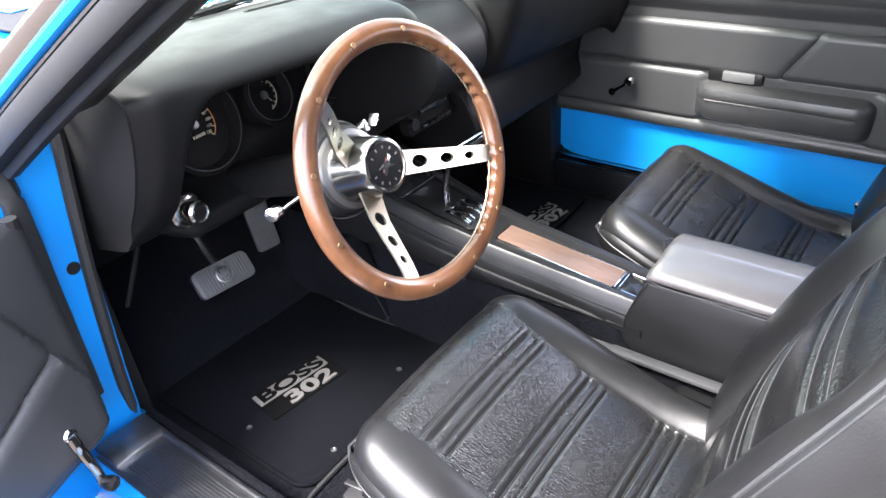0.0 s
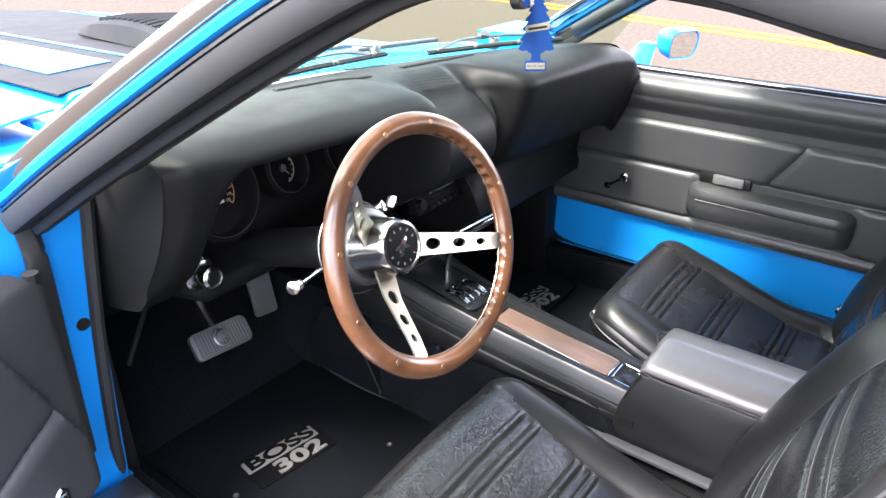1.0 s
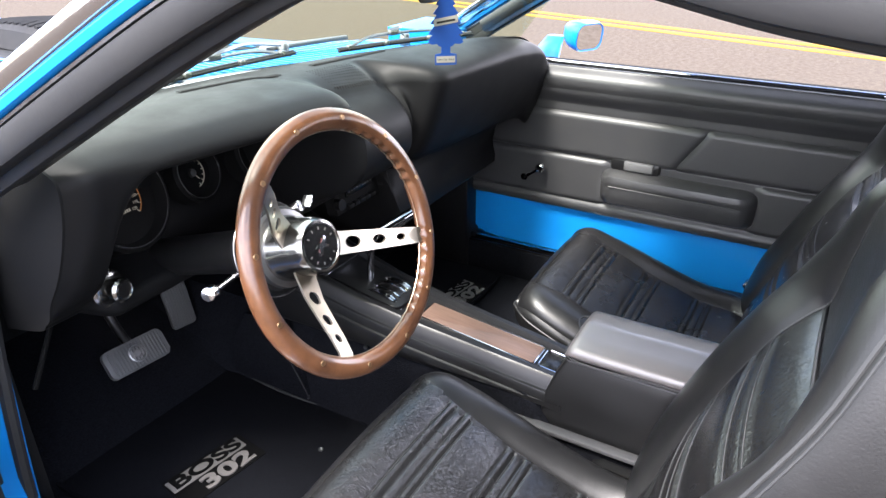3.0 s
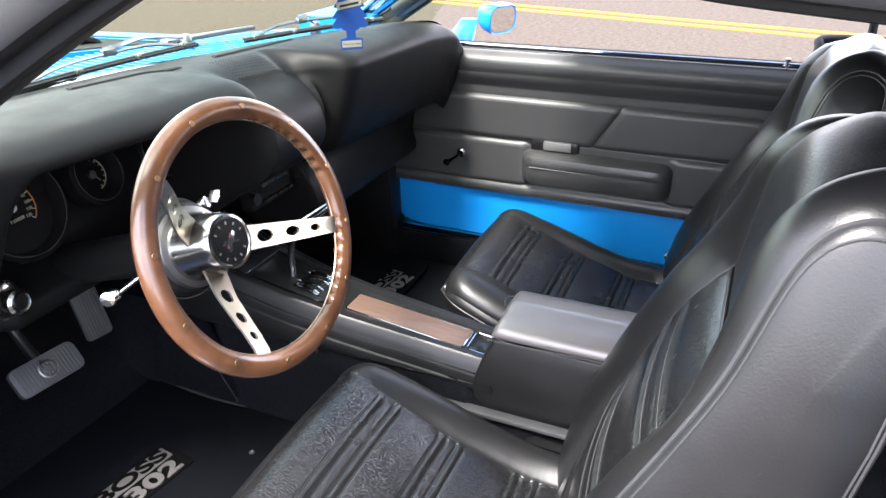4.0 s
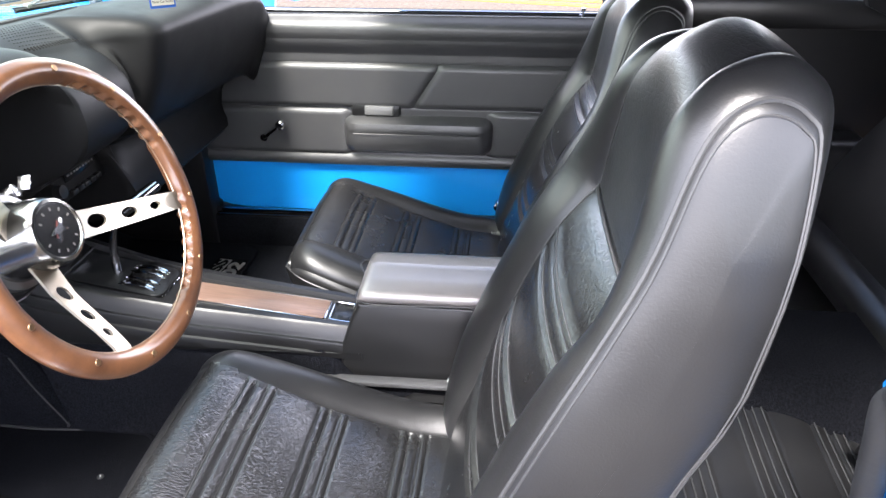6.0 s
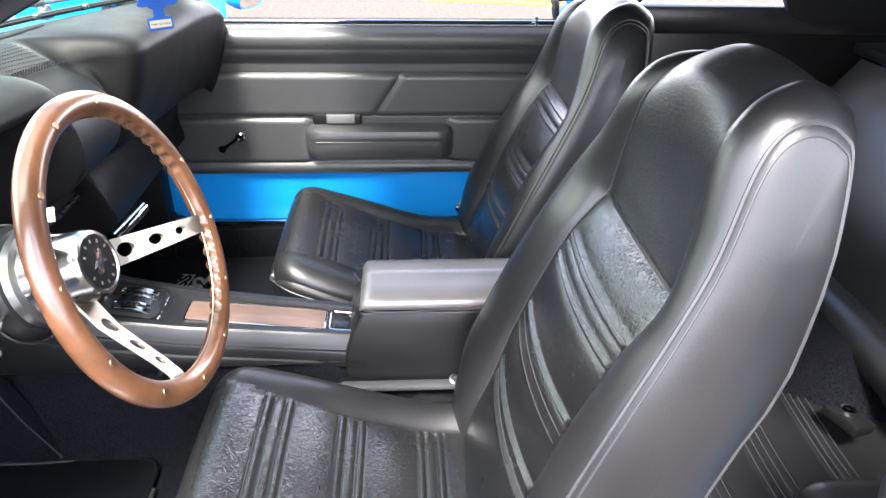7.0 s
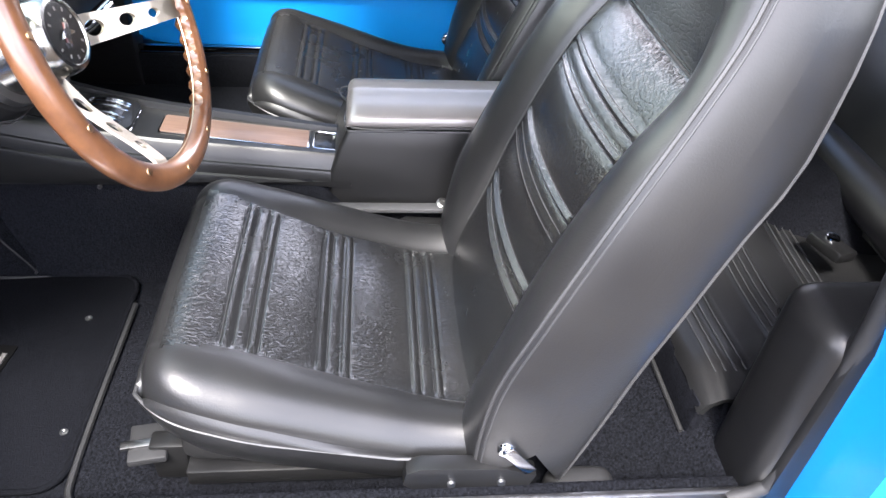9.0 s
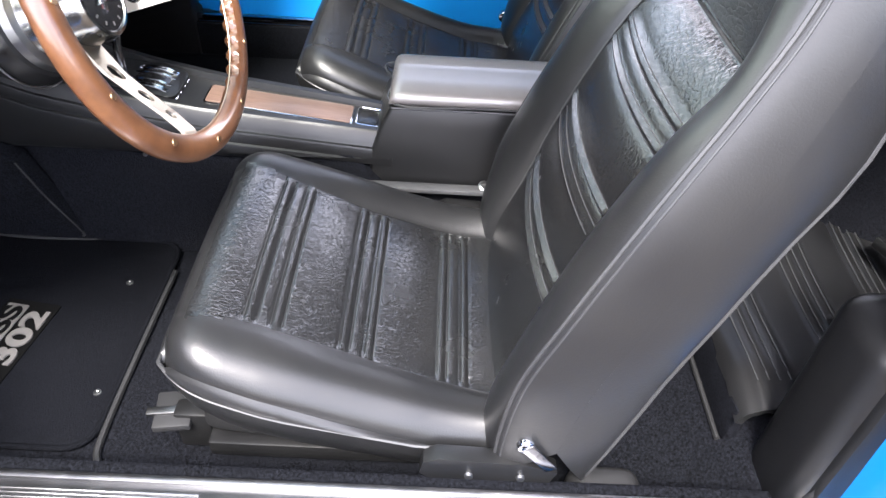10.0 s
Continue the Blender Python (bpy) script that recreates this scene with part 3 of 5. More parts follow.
rim_bm = loft([rim_ring(2 * math.pi * i / 240) for i in range(241)], True, False)
bmesh.ops.remove_doubles(rim_bm, verts=rim_bm.verts, dist=1e-5)
rim = part("rim", rim_bm, RIM_WOOD, wheel, "varnished walnut rim with finger grips")
part("rim_band", tube([WM @ Vector(((WR - 0.015) * math.cos(t), (WR - 0.015) * math.sin(t), -0.001)) for t in [2 * math.pi * i / 120 for i in range(120)]], 0.0010, 6, closed=True, raw=True), BRUSHED, rim, "thin steel band")
for i in range(12):
    t = radians(14 + 30 * i)
    p = Vector((WR * math.cos(t), WR * math.sin(t), 0.0115))
    part("rivet", cyl(WM @ p, WM @ (p + Vector((0, 0, 0.0028))), 0.0042, 0.0036, 14), RIVET, rim)


HUB = Vector((0.002, -0.002, -0.062))


def spoke(deg):
    """A dished flat spoke with three round holes, falling in size outwards."""
    bm = bmesh.new()
    tip = Vector((0.162 * math.cos(radians(deg)), 0.162 * math.sin(radians(deg)), 0)) - Vector((HUB.x, HUB.y, 0))
    n_len = tip.length
    xs = lin(0.030, n_len, 52)
    k = n_len / 0.185
    holes = ((0.088 * k, 0.0095), (0.124 * k, 0.0075), (0.153 * k, 0.0055))
    rot = Matrix.Translation((HUB.x, HUB.y, 0)) @ Matrix.Rotation(math.atan2(tip.y, tip.x), 4, "Z")

    def pt(x, y, z):
        return WM @ (rot @ Vector((x, y, z)))

    def zof(x):
        return float(np.interp(x / n_len, [0.1, 0.25, 0.48, 0.65, 0.82, 0.95, 1.0], [-0.100, -0.096, -0.073, -0.048, -0.022, -0.005, -0.002]))

    def half(x):
        return 0.0205 - 0.0085 * (x - 0.03) / (n_len - 0.03)
    n = 24
    outline = [(x, -half(x)) for x in xs] + [(x, half(x)) for x in reversed(xs)]
    loops = [outline] + [[(cx + r * math.cos(2 * math.pi * k / n), r * math.sin(2 * math.pi * k / n)) for k in range(n)] for cx, r in holes]
    edges = []
    for lp in loops:
        vv = [bm.verts.new((x, y, 0)) for x, y in lp]
        for k in range(len(vv)):
            edges.append(bm.edges.new((vv[k], vv[(k + 1) % len(vv)])))
    bmesh.ops.triangle_fill(bm, edges=edges, use_beauty=True, use_dissolve=False)
    for f in list(bm.faces):
        c = f.calc_center_median()
        if any((c.x - cx) ** 2 + c.y ** 2 < (r * 0.93) ** 2 for cx, r in holes):
            bm.faces.remove(f)
    geo = list(bm.faces)
    ex = bmesh.ops.extrude_face_region(bm, geom=geo)
    up = [v for v in ex["geom"] if isinstance(v, bmesh.types.BMVert)]
    for v in up:
        v.co.z += 0.0042
    for v in bm.verts:
        v.co = pt(v.co.x, v.co.y, v.co.z + zof(v.co.x))
    return bm


for deg in (-17, 135, 243):
    part("spoke", spoke(deg), BRUSHED, wheel, "brushed steel spoke with three holes")


def lathe(profile, m, n=40):
    """A turned body: (radius, height) pairs round the local z."""
    rings = [[m @ Vector((r * math.cos(2 * math.pi * k / n), r * math.sin(2 * math.pi * k / n), z)) for k in range(n)] for r, z in profile]
    return loft(rings, True, True)


hub = part("hub", lathe([(0.052, -0.068), (0.050, -0.055), (0.045, -0.03), (0.043, -0.004), (0.0415, 0.003), (0.039, 0.0075), (0.035, 0.0085), (0.0338, 0.006), (0.001, 0.0055)], WM @ pose(HUB.x, HUB.y, HUB.z - 0.005)), HUB_STEEL, wheel, "polished round hub")
face = WM @ pose(HUB.x, HUB.y, HUB.z + 0.0008)
part("emblem_disc", lathe([(0.0325, 0), (0.0325, 0.001), (0.001, 0.0012)], face), GLOSS_BLACK, hub, "black emblem disc")
part("emblem_bar", slab([(-0.0035, -0.011), (-0.0015, -0.011), (-0.0015, 0.011), (-0.0035, 0.011)], 0.0013, 0.0022, 0, face @ pose(0, 0, 0, 0, 0, -38)), RED, hub)
part("emblem_bar", slab([(-0.0008, -0.011), (0.0012, -0.011), (0.0012, 0.011), (-0.0008, 0.011)], 0.0013, 0.0022, 0, face @ pose(0, 0, 0, 0, 0, -38)), WHITE, hub)
part("emblem_figure", slab([(-0.016, 0.006), (-0.006, 0.007), (0.004, 0.004), (0.014, 0.009), (0.015, 0.004), (0.006, -0.001), (0.012, -0.010), (0.008, -0.010), (0.0, -0.003), (-0.008, -0.010), (-0.013, -0.009), (-0.006, 0.0)], 0.0022, 0.0034, 0.0005, face @ pose(0, 0, 0, 0, 0, 25)), DARK_CHROME, hub, "chrome emblem shape")
for i in range(12):
    if i in (0, 1, 2, 3, 4, 6, 7, 8, 9, 10):
        t = radians(30 * i + 20)
        part("emblem_bar", box((0, 0, 0), (0.0022, 0.0042, 0.0006), 0), SILVER_LETTER, hub).matrix_basis = face @ pose(0.0265 * math.cos(t), 0.0265 * math.sin(t), 0.0016, 0, 0, math.degrees(t) - 90)

# steering column
column = thing("steering_column", "black steering column with a chrome stalk", "steering column")
CM = WM @ pose(HUB.x, HUB.y, HUB.z - 0.072)
part("shroud", lathe([(0.050, -0.002), (0.066, -0.010), (0.072, -0.024), (0.071, -0.040), (0.062, -0.056), (0.044, -0.068), (0.036, -0.10), (0.034, -0.36), (0.001, -0.37)], CM), BLACK_PLASTIC, column)
part("collar", lathe([(0.045, 0.006), (0.060, 0.002), (0.063, -0.016), (0.055, -0.022)], CM), STEEL, column, "grey metal collar")
part("shroud_ring", tube([CM @ Vector((0.0745 * math.cos(t), 0.0745 * math.sin(t), -0.032)) for t in lin(0, 2 * math.pi, 49)[:-1]], 0.0014, 6, closed=True, raw=True), STEEL, column, "thin steel ring")
lock = part("ignition_lock", cyl(CM @ Vector((0.050, 0.036, -0.05)), CM @ Vector((0.063, 0.048, -0.012)), 0.012, 0.010, 20, None, 0.002), DARK_CHROME, column, "worn chrome ignition lock")
part("key", box((0, 0, 0), (0.0025, 0.020, 0.016), 0.001), DARK_CHROME, lock, "key in the lock").matrix_basis = CM @ pose(0.068, 0.053, 0.0, 0, 20, -40)
part("key_ring", tube([CM @ Vector((0.072 + 0.009 * math.cos(t), 0.049 + 0.004 * math.cos(t), -0.006 + 0.010 * math.sin(t))) for t in lin(0, 2 * math.pi, 19)[:-1]], 0.001, 6, closed=True, raw=True), DARK_CHROME, lock)
stalk_a, stalk_b = CM @ Vector((-0.05, -0.01, -0.03)), Vector((-0.522, 0.046, 0.812))
part("stalk", tube([stalk_a, stalk_a.lerp(stalk_b, 0.5) + Vector((0, 0, 0.004)), stalk_b], 0.0038, 10, 8), CHROME, column, "chrome turn signal stalk")
part("stalk_knob", lathe([(0.005, 0), (0.0095, 0.008), (0.0105, 0.02), (0.009, 0.026), (0.001, 0.027)], Matrix.Translation(stalk_b) @ (stalk_b - stalk_a).to_track_quat("Z", "Y").to_matrix().to_4x4(), 20), CHROME, column, "chrome stalk tip")


# bucket seats
def rib_groups(t, groups, w=0.0068, gap=0.0158):
    """Sewn pleats: each group is two narrow tucks with a soft roll between them, set in a shallow valley."""
    h = 0.0
    for g in groups:
        h -= 0.0045 * math.exp(-((t - g) / 0.034) ** 2)
        d = (t - g) / (gap - w)
        if abs(d) < 1:
            h += 0.0024 * (1 - d * d)
        for k in (-1, 1):
            d = (t - g - k * gap) / w
            if abs(d) < 1:
                h += 0.0042 * math.cos(d * math.pi / 2) ** 0.7
            for e in (-w, w):
                d = (t - g - k * gap - e) / 0.002
                h -= 0.0018 * math.exp(-d * d)
    return h


PLEAT_LINES = (-0.0226, -0.009, 0.009, 0.0226)
CUSH_GROUPS = (-0.162, -0.277, -0.406)


def cushion_pan(y):
    """Half width of the pleated middle of the cushion."""
    return float(np.interp(y, [-0.47, -0.4, -0.27, -0.16, -0.09, -0.05], [0.160, 0.154, 0.148, 0.150, 0.160, 0.172]))


def cushion_top(cx, x, y):
    """Height of the cushion; x from the seat's middle."""
    base = sum(np.interp(y + k, [-0.53, -0.47, -0.406, -0.277, -0.162, -0.10, -0.075, -0.055, -0.04], [0.368, 0.373, 0.382, 0.426, 0.478, 0.503, 0.510, 0.512, 0.512]) for k in (-0.03, -0.02, -0.01, 0, 0.01, 0.02, 0.03)) / 7
    base = float(base)
    a = abs(x)
    pan = cushion_pan(y)
    z = base - 0.040 * (1 - (1 - min(1, max(0, (y + 0.135) / 0.0835)) ** 3) ** 0.5)
    if a > pan:
        s = min(1.0, (a - pan) / (0.2352 - pan))
        up = (0.007 + 0.022 * sstep(-0.10, -0.30, y) + 0.008 * sstep(-0.30, -0.48, y)) * (0.6 if x < 0 else 1.0)
        z += up * math.sin(math.pi / 2 * min(1, s * 1.25)) ** 1.1 - (0.042 + up * 0.5) * (1 - (1 - s ** 2.2) ** 0.5)
        z -= 0.004 * math.exp(-((a - pan) / 0.004) ** 2)
    else:
        z += 0.006 * (1 - (a / pan) ** 2) + rib_groups(y, CUSH_GROUPS) * sstep(pan, pan - 0.012, a)
    return z


def seat(cx, label, shift=(0, 0, 0), back_shift=0.0, back_drop=0.0):
    st = thing("bucket_seat", label, "car seat", "front bucket seats", at=shift)
    # cushion: a lofted pad
    ys = lin(-0.53, -0.075, 220) + [-0.0515 - 0.0235 * (1 - math.sin(math.pi / 2 * k / 12)) for k in range(1, 13)]
    half_x = [0.148 * i / 24 for i in range(25)] + [0.148 + 0.087 * math.sin(math.pi / 2 * k / 22) for k in range(1, 23)]
    xs = [-v for v in reversed(half_x)] + half_x[1:]

    def at_seam(x, y):
        """Moves the columns of the pad so that one of them runs along the sewn seam."""
        p, a = cushion_pan(y), abs(x)
        return math.copysign(a * p / 0.148 if a <= 0.148 else p + (a - 0.148) * (0.235 - p) / 0.087, x)

    def width(y):
        return 1.0 - 0.10 * sstep(-0.46, -0.53, y) - 0.02 * sstep(-0.18, -0.10, y) - 0.15 * max(0, (y + 0.135) / 0.083) ** 2.6

    def rim_z(y):
        return float(np.interp(y, [-0.53, -0.36, -0.2, -0.06], [0.360, 0.370, 0.408, 0.456]))
    rings = []
    for y in ys:
        w = width(y)
        rings.append([Vector((cx + at_seam(x, y) * w, y, cushion_top(cx, at_seam(x, y), y))) for x in xs])
    top = loft(rings, False)
    for f in top.faces:
        f.material_index = 1 if abs(f.calc_center_median().x - cx) < cushion_pan(f.calc_center_median().y) and f.calc_center_median().y < -0.075 else 0
    cus = part("cushion", top, SATIN_VINYL, st, "black grained vinyl cushion with sewn cross pleats")
    cus.data.materials.append(SEAT_WEAVE)
    # skirt from the top edge to the piping and down
    edge = [(cx + xs[0] * width(y), y, cushion_top(cx, xs[0], y)) for y in ys] + [(cx + at_seam(x, ys[-1]) * width(ys[-1]), ys[-1], cushion_top(cx, at_seam(x, ys[-1]), ys[-1])) for x in xs[2:-2:2]] + [(cx + xs[-1] * width(y), y, cushion_top(cx, xs[-1], y)) for y in reversed(ys)]
    r0, r1, r1b, r1c, r2, r3, r3b, r4 = [[] for _ in range(8)]
    for x, y, z in edge:
        nx = (x - cx) / 0.235
        ny = sstep(-0.16, -0.06, y) * (1 - min(1, abs(nx)) ** 6 * 0.6)
        o = Vector((math.copysign(min(1, abs(nx)) ** 4, nx), ny, 0))
        pz = rim_z(y)
        for row, k, out in ((r0, 0.0, 0.0), (r1, 0.2, 0.004), (r1b, 0.5, 0.008), (r1c, 0.8, 0.009), (r2, 1.0, 0.007)):
            row.append(Vector((x, y, z + (pz - z) * k)) + o * out)
        for row, dz, out in ((r3, 0.018, 0.006), (r3b, 0.045, -0.002), (r4, 0.085, -0.022)):
            row.append(Vector((x, y, pz - dz)) + o * out)
    part("cushion_side", loft([r0, r1, r1b, r1c, r2], False), SATIN_VINYL, st, "black vinyl cushion border")
    part("cushion_skirt", loft([r2, r3, r3b, r4], False), SATIN_VINYL, st, "black vinyl cushion skirt")
    part("piping", tube(r2[::2], 0.0026, 6, raw=True), PIPING, st, "raised edge piping")
    part("cushion_base", box((cx, -0.27, 0.335), (0.42, 0.38, 0.07), 0.02, (8, 0, 0)), DARK_GAP, st, "dark seat base")
    for sx in (-1, 1):
        part("piping", tube([(cx + sx * (cushion_pan(y) + 0.002) * width(y), y, cushion_top(cx, cushion_pan(y) + 0.002, y) + 0.001) for y in ys[:220:6]], 0.0016, 6, raw=True), PIPING, st)
    for g in CUSH_GROUPS:
        for k in PLEAT_LINES:
            y = g + k
            p = cushion_pan(y) - 0.008
            part("stitching", tube([(cx + x * width(y), y, cushion_top(cx, x, y) + 0.0004) for x in lin(-p, p, 30)], 0.0006, 4, raw=True), PIPING, st)
    # backrest: three profiles from the foot of the front, over the top, to the foot of the back
    zf = (0.34, 0.42, 0.51, 0.61, 0.70, 0.78, 0.85, 0.92, 1.0)
    zb = (0.93, 0.86, 0.79, 0.715, 0.615, 0.53, 0.43, 0.32)

    def profile(front, top, rear, halves, lift=0.0):
        pts = [(y, z) for y, z in zip(front, zf)] + [(y, z + lift) for y, z in top] + [(y, z) for y, z in zip(rear, zb)]
        return smooth_line([Vector((w, y + back_shift, z - back_drop * sstep(0.35, 0.8, z))) for w, (y, z) in zip(halves, pts)], 14)
    edge_p = profile((-0.461, -0.463, -0.476, -0.512, -0.549, -0.586, -0.621, -0.653, -0.679),
                     ((-0.697, 1.032), (-0.718, 1.046), (-0.739, 1.047), (-0.758, 1.037), (-0.769, 1.016)),
                     (-0.766, -0.754, -0.737, -0.702, -0.666, -0.638, -0.612, -0.581),
                     (0.247, 0.247, 0.245, 0.241, 0.234, 0.224, 0.212, 0.199, 0.180, 0.171, 0.167, 0.166, 0.168, 0.174, 0.196, 0.211, 0.223, 0.233, 0.241, 0.244, 0.246, 0.247))
    fold_f = (-0.463, -0.474, -0.505, -0.534, -0.568, -0.606, -0.652, -0.663, -0.672)
    fold_t = ((-0.690, 1.034), (-0.713, 1.055), (-0.745, 1.068), (-0.775, 1.058), (-0.793, 1.03))
    fold_r = (-0.789, -0.772, -0.750, -0.714, -0.677, -0.649, -0.622, -0.590)
    fold_h = (0.150, 0.150, 0.147, 0.143, 0.142, 0.142, 0.140, 0.131, 0.118, 0.112, 0.107, 0.105, 0.105, 0.108, 0.12, 0.13, 0.135, 0.14, 0.145, 0.15, 0.15, 0.15)
    fold_p = profile(fold_f, fold_t, fold_r, fold_h)
    mid_p = profile([y + d for y, d in zip(fold_f, (0.006, 0.010, 0.014, 0.014, 0.013, 0.010, 0.002, -0.010, -0.008))], fold_t, fold_r, [0] * 22, 0.008)
    n_row = len(edge_p)
    walk_u = [0.0]
    for a, b in zip(fold_p, fold_p[1:]):
        walk_u.append(walk_u[-1] + (b - a).length)
    seam_row = 6 * 14
    groups = [float(np.interp(z, [q.z for q in fold_p[:seam_row]], walk_u[:seam_row])) for z in (0.545, 0.655, 0.768)]

    def normal(row):
        d = edge_p[min(row + 1, n_row - 1)] - edge_p[max(row - 1, 0)]
        return Vector((0, d.z, -d.y)).normalized()

    def skin(row, q):
        """A point of the skin: q runs from -2 at one edge over -1 (fold), 0 (middle) and 1 to 2."""
        a, f, m = edge_p[row], fold_p[row], mid_p[row]
        k = abs(q)
        n = normal(row)
        if k <= 1:
            p = m.lerp(f, k * k)
            p.x = f.x * k
            off = -0.003 * math.exp(-((1 - k) / 0.035) ** 2)
            if row < seam_row:
                off += rib_groups(walk_u[row], groups) * sstep(1.0, 0.9, k) * 1.15
                off -= 0.006 * math.exp(-((seam_row - row) / 2.5) ** 2)
            else:
                off -= 0.004 * math.exp(-((row - seam_row) / 3.0) ** 2)
        else:
            w = k - 1
            p = f.lerp(a, w)
            off = 0.017 * math.sin(math.pi * w) ** 0.8 * (1 - 0.5 * sstep(9 * 14, 13 * 14, row)) - 0.003 * math.exp(-(w / 0.06) ** 2)
        slump = 0.03 * sstep(0, 1.5, q) * sstep(0.85, 1.03, p.z)
        return Vector((cx + math.copysign(p.x, q), p.y, p.z - slump)) + n * off
    qs = [-2 + 0.055 * i for i in range(18)] + lin(-1, 1, 45) + [1.065 + 0.055 * i for i in range(18)]
    qs[-1] = 2
    rows_n = list(range(0, seam_row)) + list(range(seam_row, 14 * 14, 2)) + list(range(14 * 14, n_row, 4)) + [n_row - 1]
    bm = loft([[skin(r, q) for q in qs] for r in rows_n], False)
    bm.faces.ensure_lookup_table()
    wide = len(qs) - 1
    for i, f in enumerate(bm.faces):
        r, q = rows_n[i // wide], qs[i % wide] + 0.01
        f.material_index = 0 if abs(q) > 1 else (1 if r < seam_row else (2 if r < 12 * 14 else 0))
    bk = part("backrest", bm, BLACK_VINYL, st, "high black vinyl backrest with a sewn pleated panel")
    bk.data.materials.append(BACK_WEAVE)
    bk.data.materials.append(HEAD_VINYL)
    for g in groups:
        for k in PLEAT_LINES:
            r = min(range(seam_row), key=lambda i: abs(walk_u[i] - g - k))
            part("stitching", tube([skin(r, q) + normal(r) * 0.0004 for q in lin(-0.93, 0.93, 24)], 0.0006, 4, raw=True), PLEAT, st)
    front_z, front_y = [q.z for q in edge_p[:8 * 14]], [q.y for q in edge_p[:8 * 14]]
    front_x, rear_x = [q.x for q in edge_p[:8 * 14]], [q.x for q in reversed(edge_p[14 * 14:])]
    rear_z, rear_y = [q.z for q in reversed(edge_p[14 * 14:])], [q.y for q in reversed(edge_p[14 * 14:])]
    for sx in (-1, 1):
        edge_l = [skin(r, 2 * sx) for r in rows_n]
        spine = []
        for q in edge_l:
            z = min(max(q.z, 0.40), 0.93)
            wide_z = 0.5 * (float(np.interp(z, front_z, front_x)) + float(np.interp(z, rear_z, rear_x)))
            spine.append(Vector((cx + sx * wide_z, 0.5 * (float(np.interp(z, front_z, front_y)) + float(np.interp(z, rear_z, rear_y))), z)))
        rows = [edge_l] + [[a.lerp(b, k) + Vector((sx * 0.016 * (1 - (1 - k) ** 2) ** 0.5, 0, 0)) for a, b in zip(edge_l, spine)] for k in (0.03, 0.08, 0.16, 0.28, 0.42, 0.6, 0.8, 1.0)]
        part("backrest_side", loft(rows, False), SATIN_VINYL, st, "smooth black vinyl side panel")
        part("piping", tube(edge_l[::2], 0.0028, 6, raw=True), PIPING, st, "raised edge piping")
        part("seam", tube(rows[2][::2], 0.0014, 6, raw=True), PIPING, st, "sewn seam beside the piping")
        part("piping", tube([skin(r, sx) + normal(r) * 0.0015 for r in rows_n[20:-12:2]], 0.0016, 6, raw=True), PIPING, st, "sewn edge piping")
    part("piping", tube([skin(seam_row - 1, q) + normal(seam_row) * 0.002 for q in lin(-1, 1, 18)], 0.0022, 6, raw=True), PIPING, st)
    # mounting: track, hinge cover, latch
    for sx in (-1, 1):
        part("seat_track", box((cx + sx * 0.19, -0.29, 0.285), (0.035, 0.42, 0.03), 0.004), BLACK_PLASTIC, st, "black steel seat track")
        part("track_foot", box((cx + sx * 0.17, -0.028, 0.316), (0.060, 0.050, 0.012), 0.003, (0, 0, 8)), RUBBER, st, "dark steel track end")
        part("track_slot", box((cx + sx * 0.175, -0.020, 0.323), (0.012, 0.052, 0.005), 0.001, (0, 0, 8)), STEEL, st)
        part("track_bracket", box((cx + sx * 0.17, -0.055, 0.290), (0.030, 0.05, 0.075), 0.006), BLACK_PLASTIC, st, "black steel bracket down to the floor")
        part("track_foot", box((cx + sx * 0.19, -0.46, 0.272), (0.045, 0.06, 0.05), 0.004), BLACK_PLASTIC, st)
        hinge = part("hinge_cover", slab([(-0.53, 0.312), (-0.385, 0.318), (-0.368, 0.333), (-0.372, 0.356), (-0.39, 0.366), (-0.50, 0.360), (-0.54, 0.345)], -0.012, 0.012, 0.005, Matrix.Translation((cx + sx * 0.252, 0, 0.012)) @ Matrix(((0, 0, 1, 0), (1, 0, 0, 0), (0, 1, 0, 0), (0, 0, 0, 1)))), BLACK_PLASTIC, st, "black hinge cover")
        for yy in (-0.43, -0.495):
            part("screw", cyl((cx + sx * 0.262, yy, 0.345), (cx + sx * 0.268, yy, 0.345), 0.006, 0.005, 12), STEEL, hinge)
        part("latch_button", cyl((cx + sx * 0.240, -0.495, 0.410), (cx + sx * 0.266, -0.495, 0.410), 0.014, 0.011, 20, None, 0.003), CHROME, st, "chrome latch button")
        part("latch_lever", box((cx + sx * 0.268, -0.512, 0.395), (0.004, 0.017, 0.058), 0.002, (-38, 0, 0)), DARK_CHROME, st, "bent chrome latch lever")
    return st


seat(-0.366, "black vinyl high-back bucket seat behind the steering wheel")
seat(0.395, "black vinyl high-back bucket seat beside the far door", (0, -0.03, -0.008), -0.038, 0.05)
# centre console
console = thing("centre_console", "black moulded centre console with a woodgrain plate", "console")


def con_z(y):
    return float(np.interp(y, [-0.30, -0.21, 0.04, 0.16, 0.30, 0.42], [0.464, 0.474, 0.503, 0.524, 0.560, 0.61]))


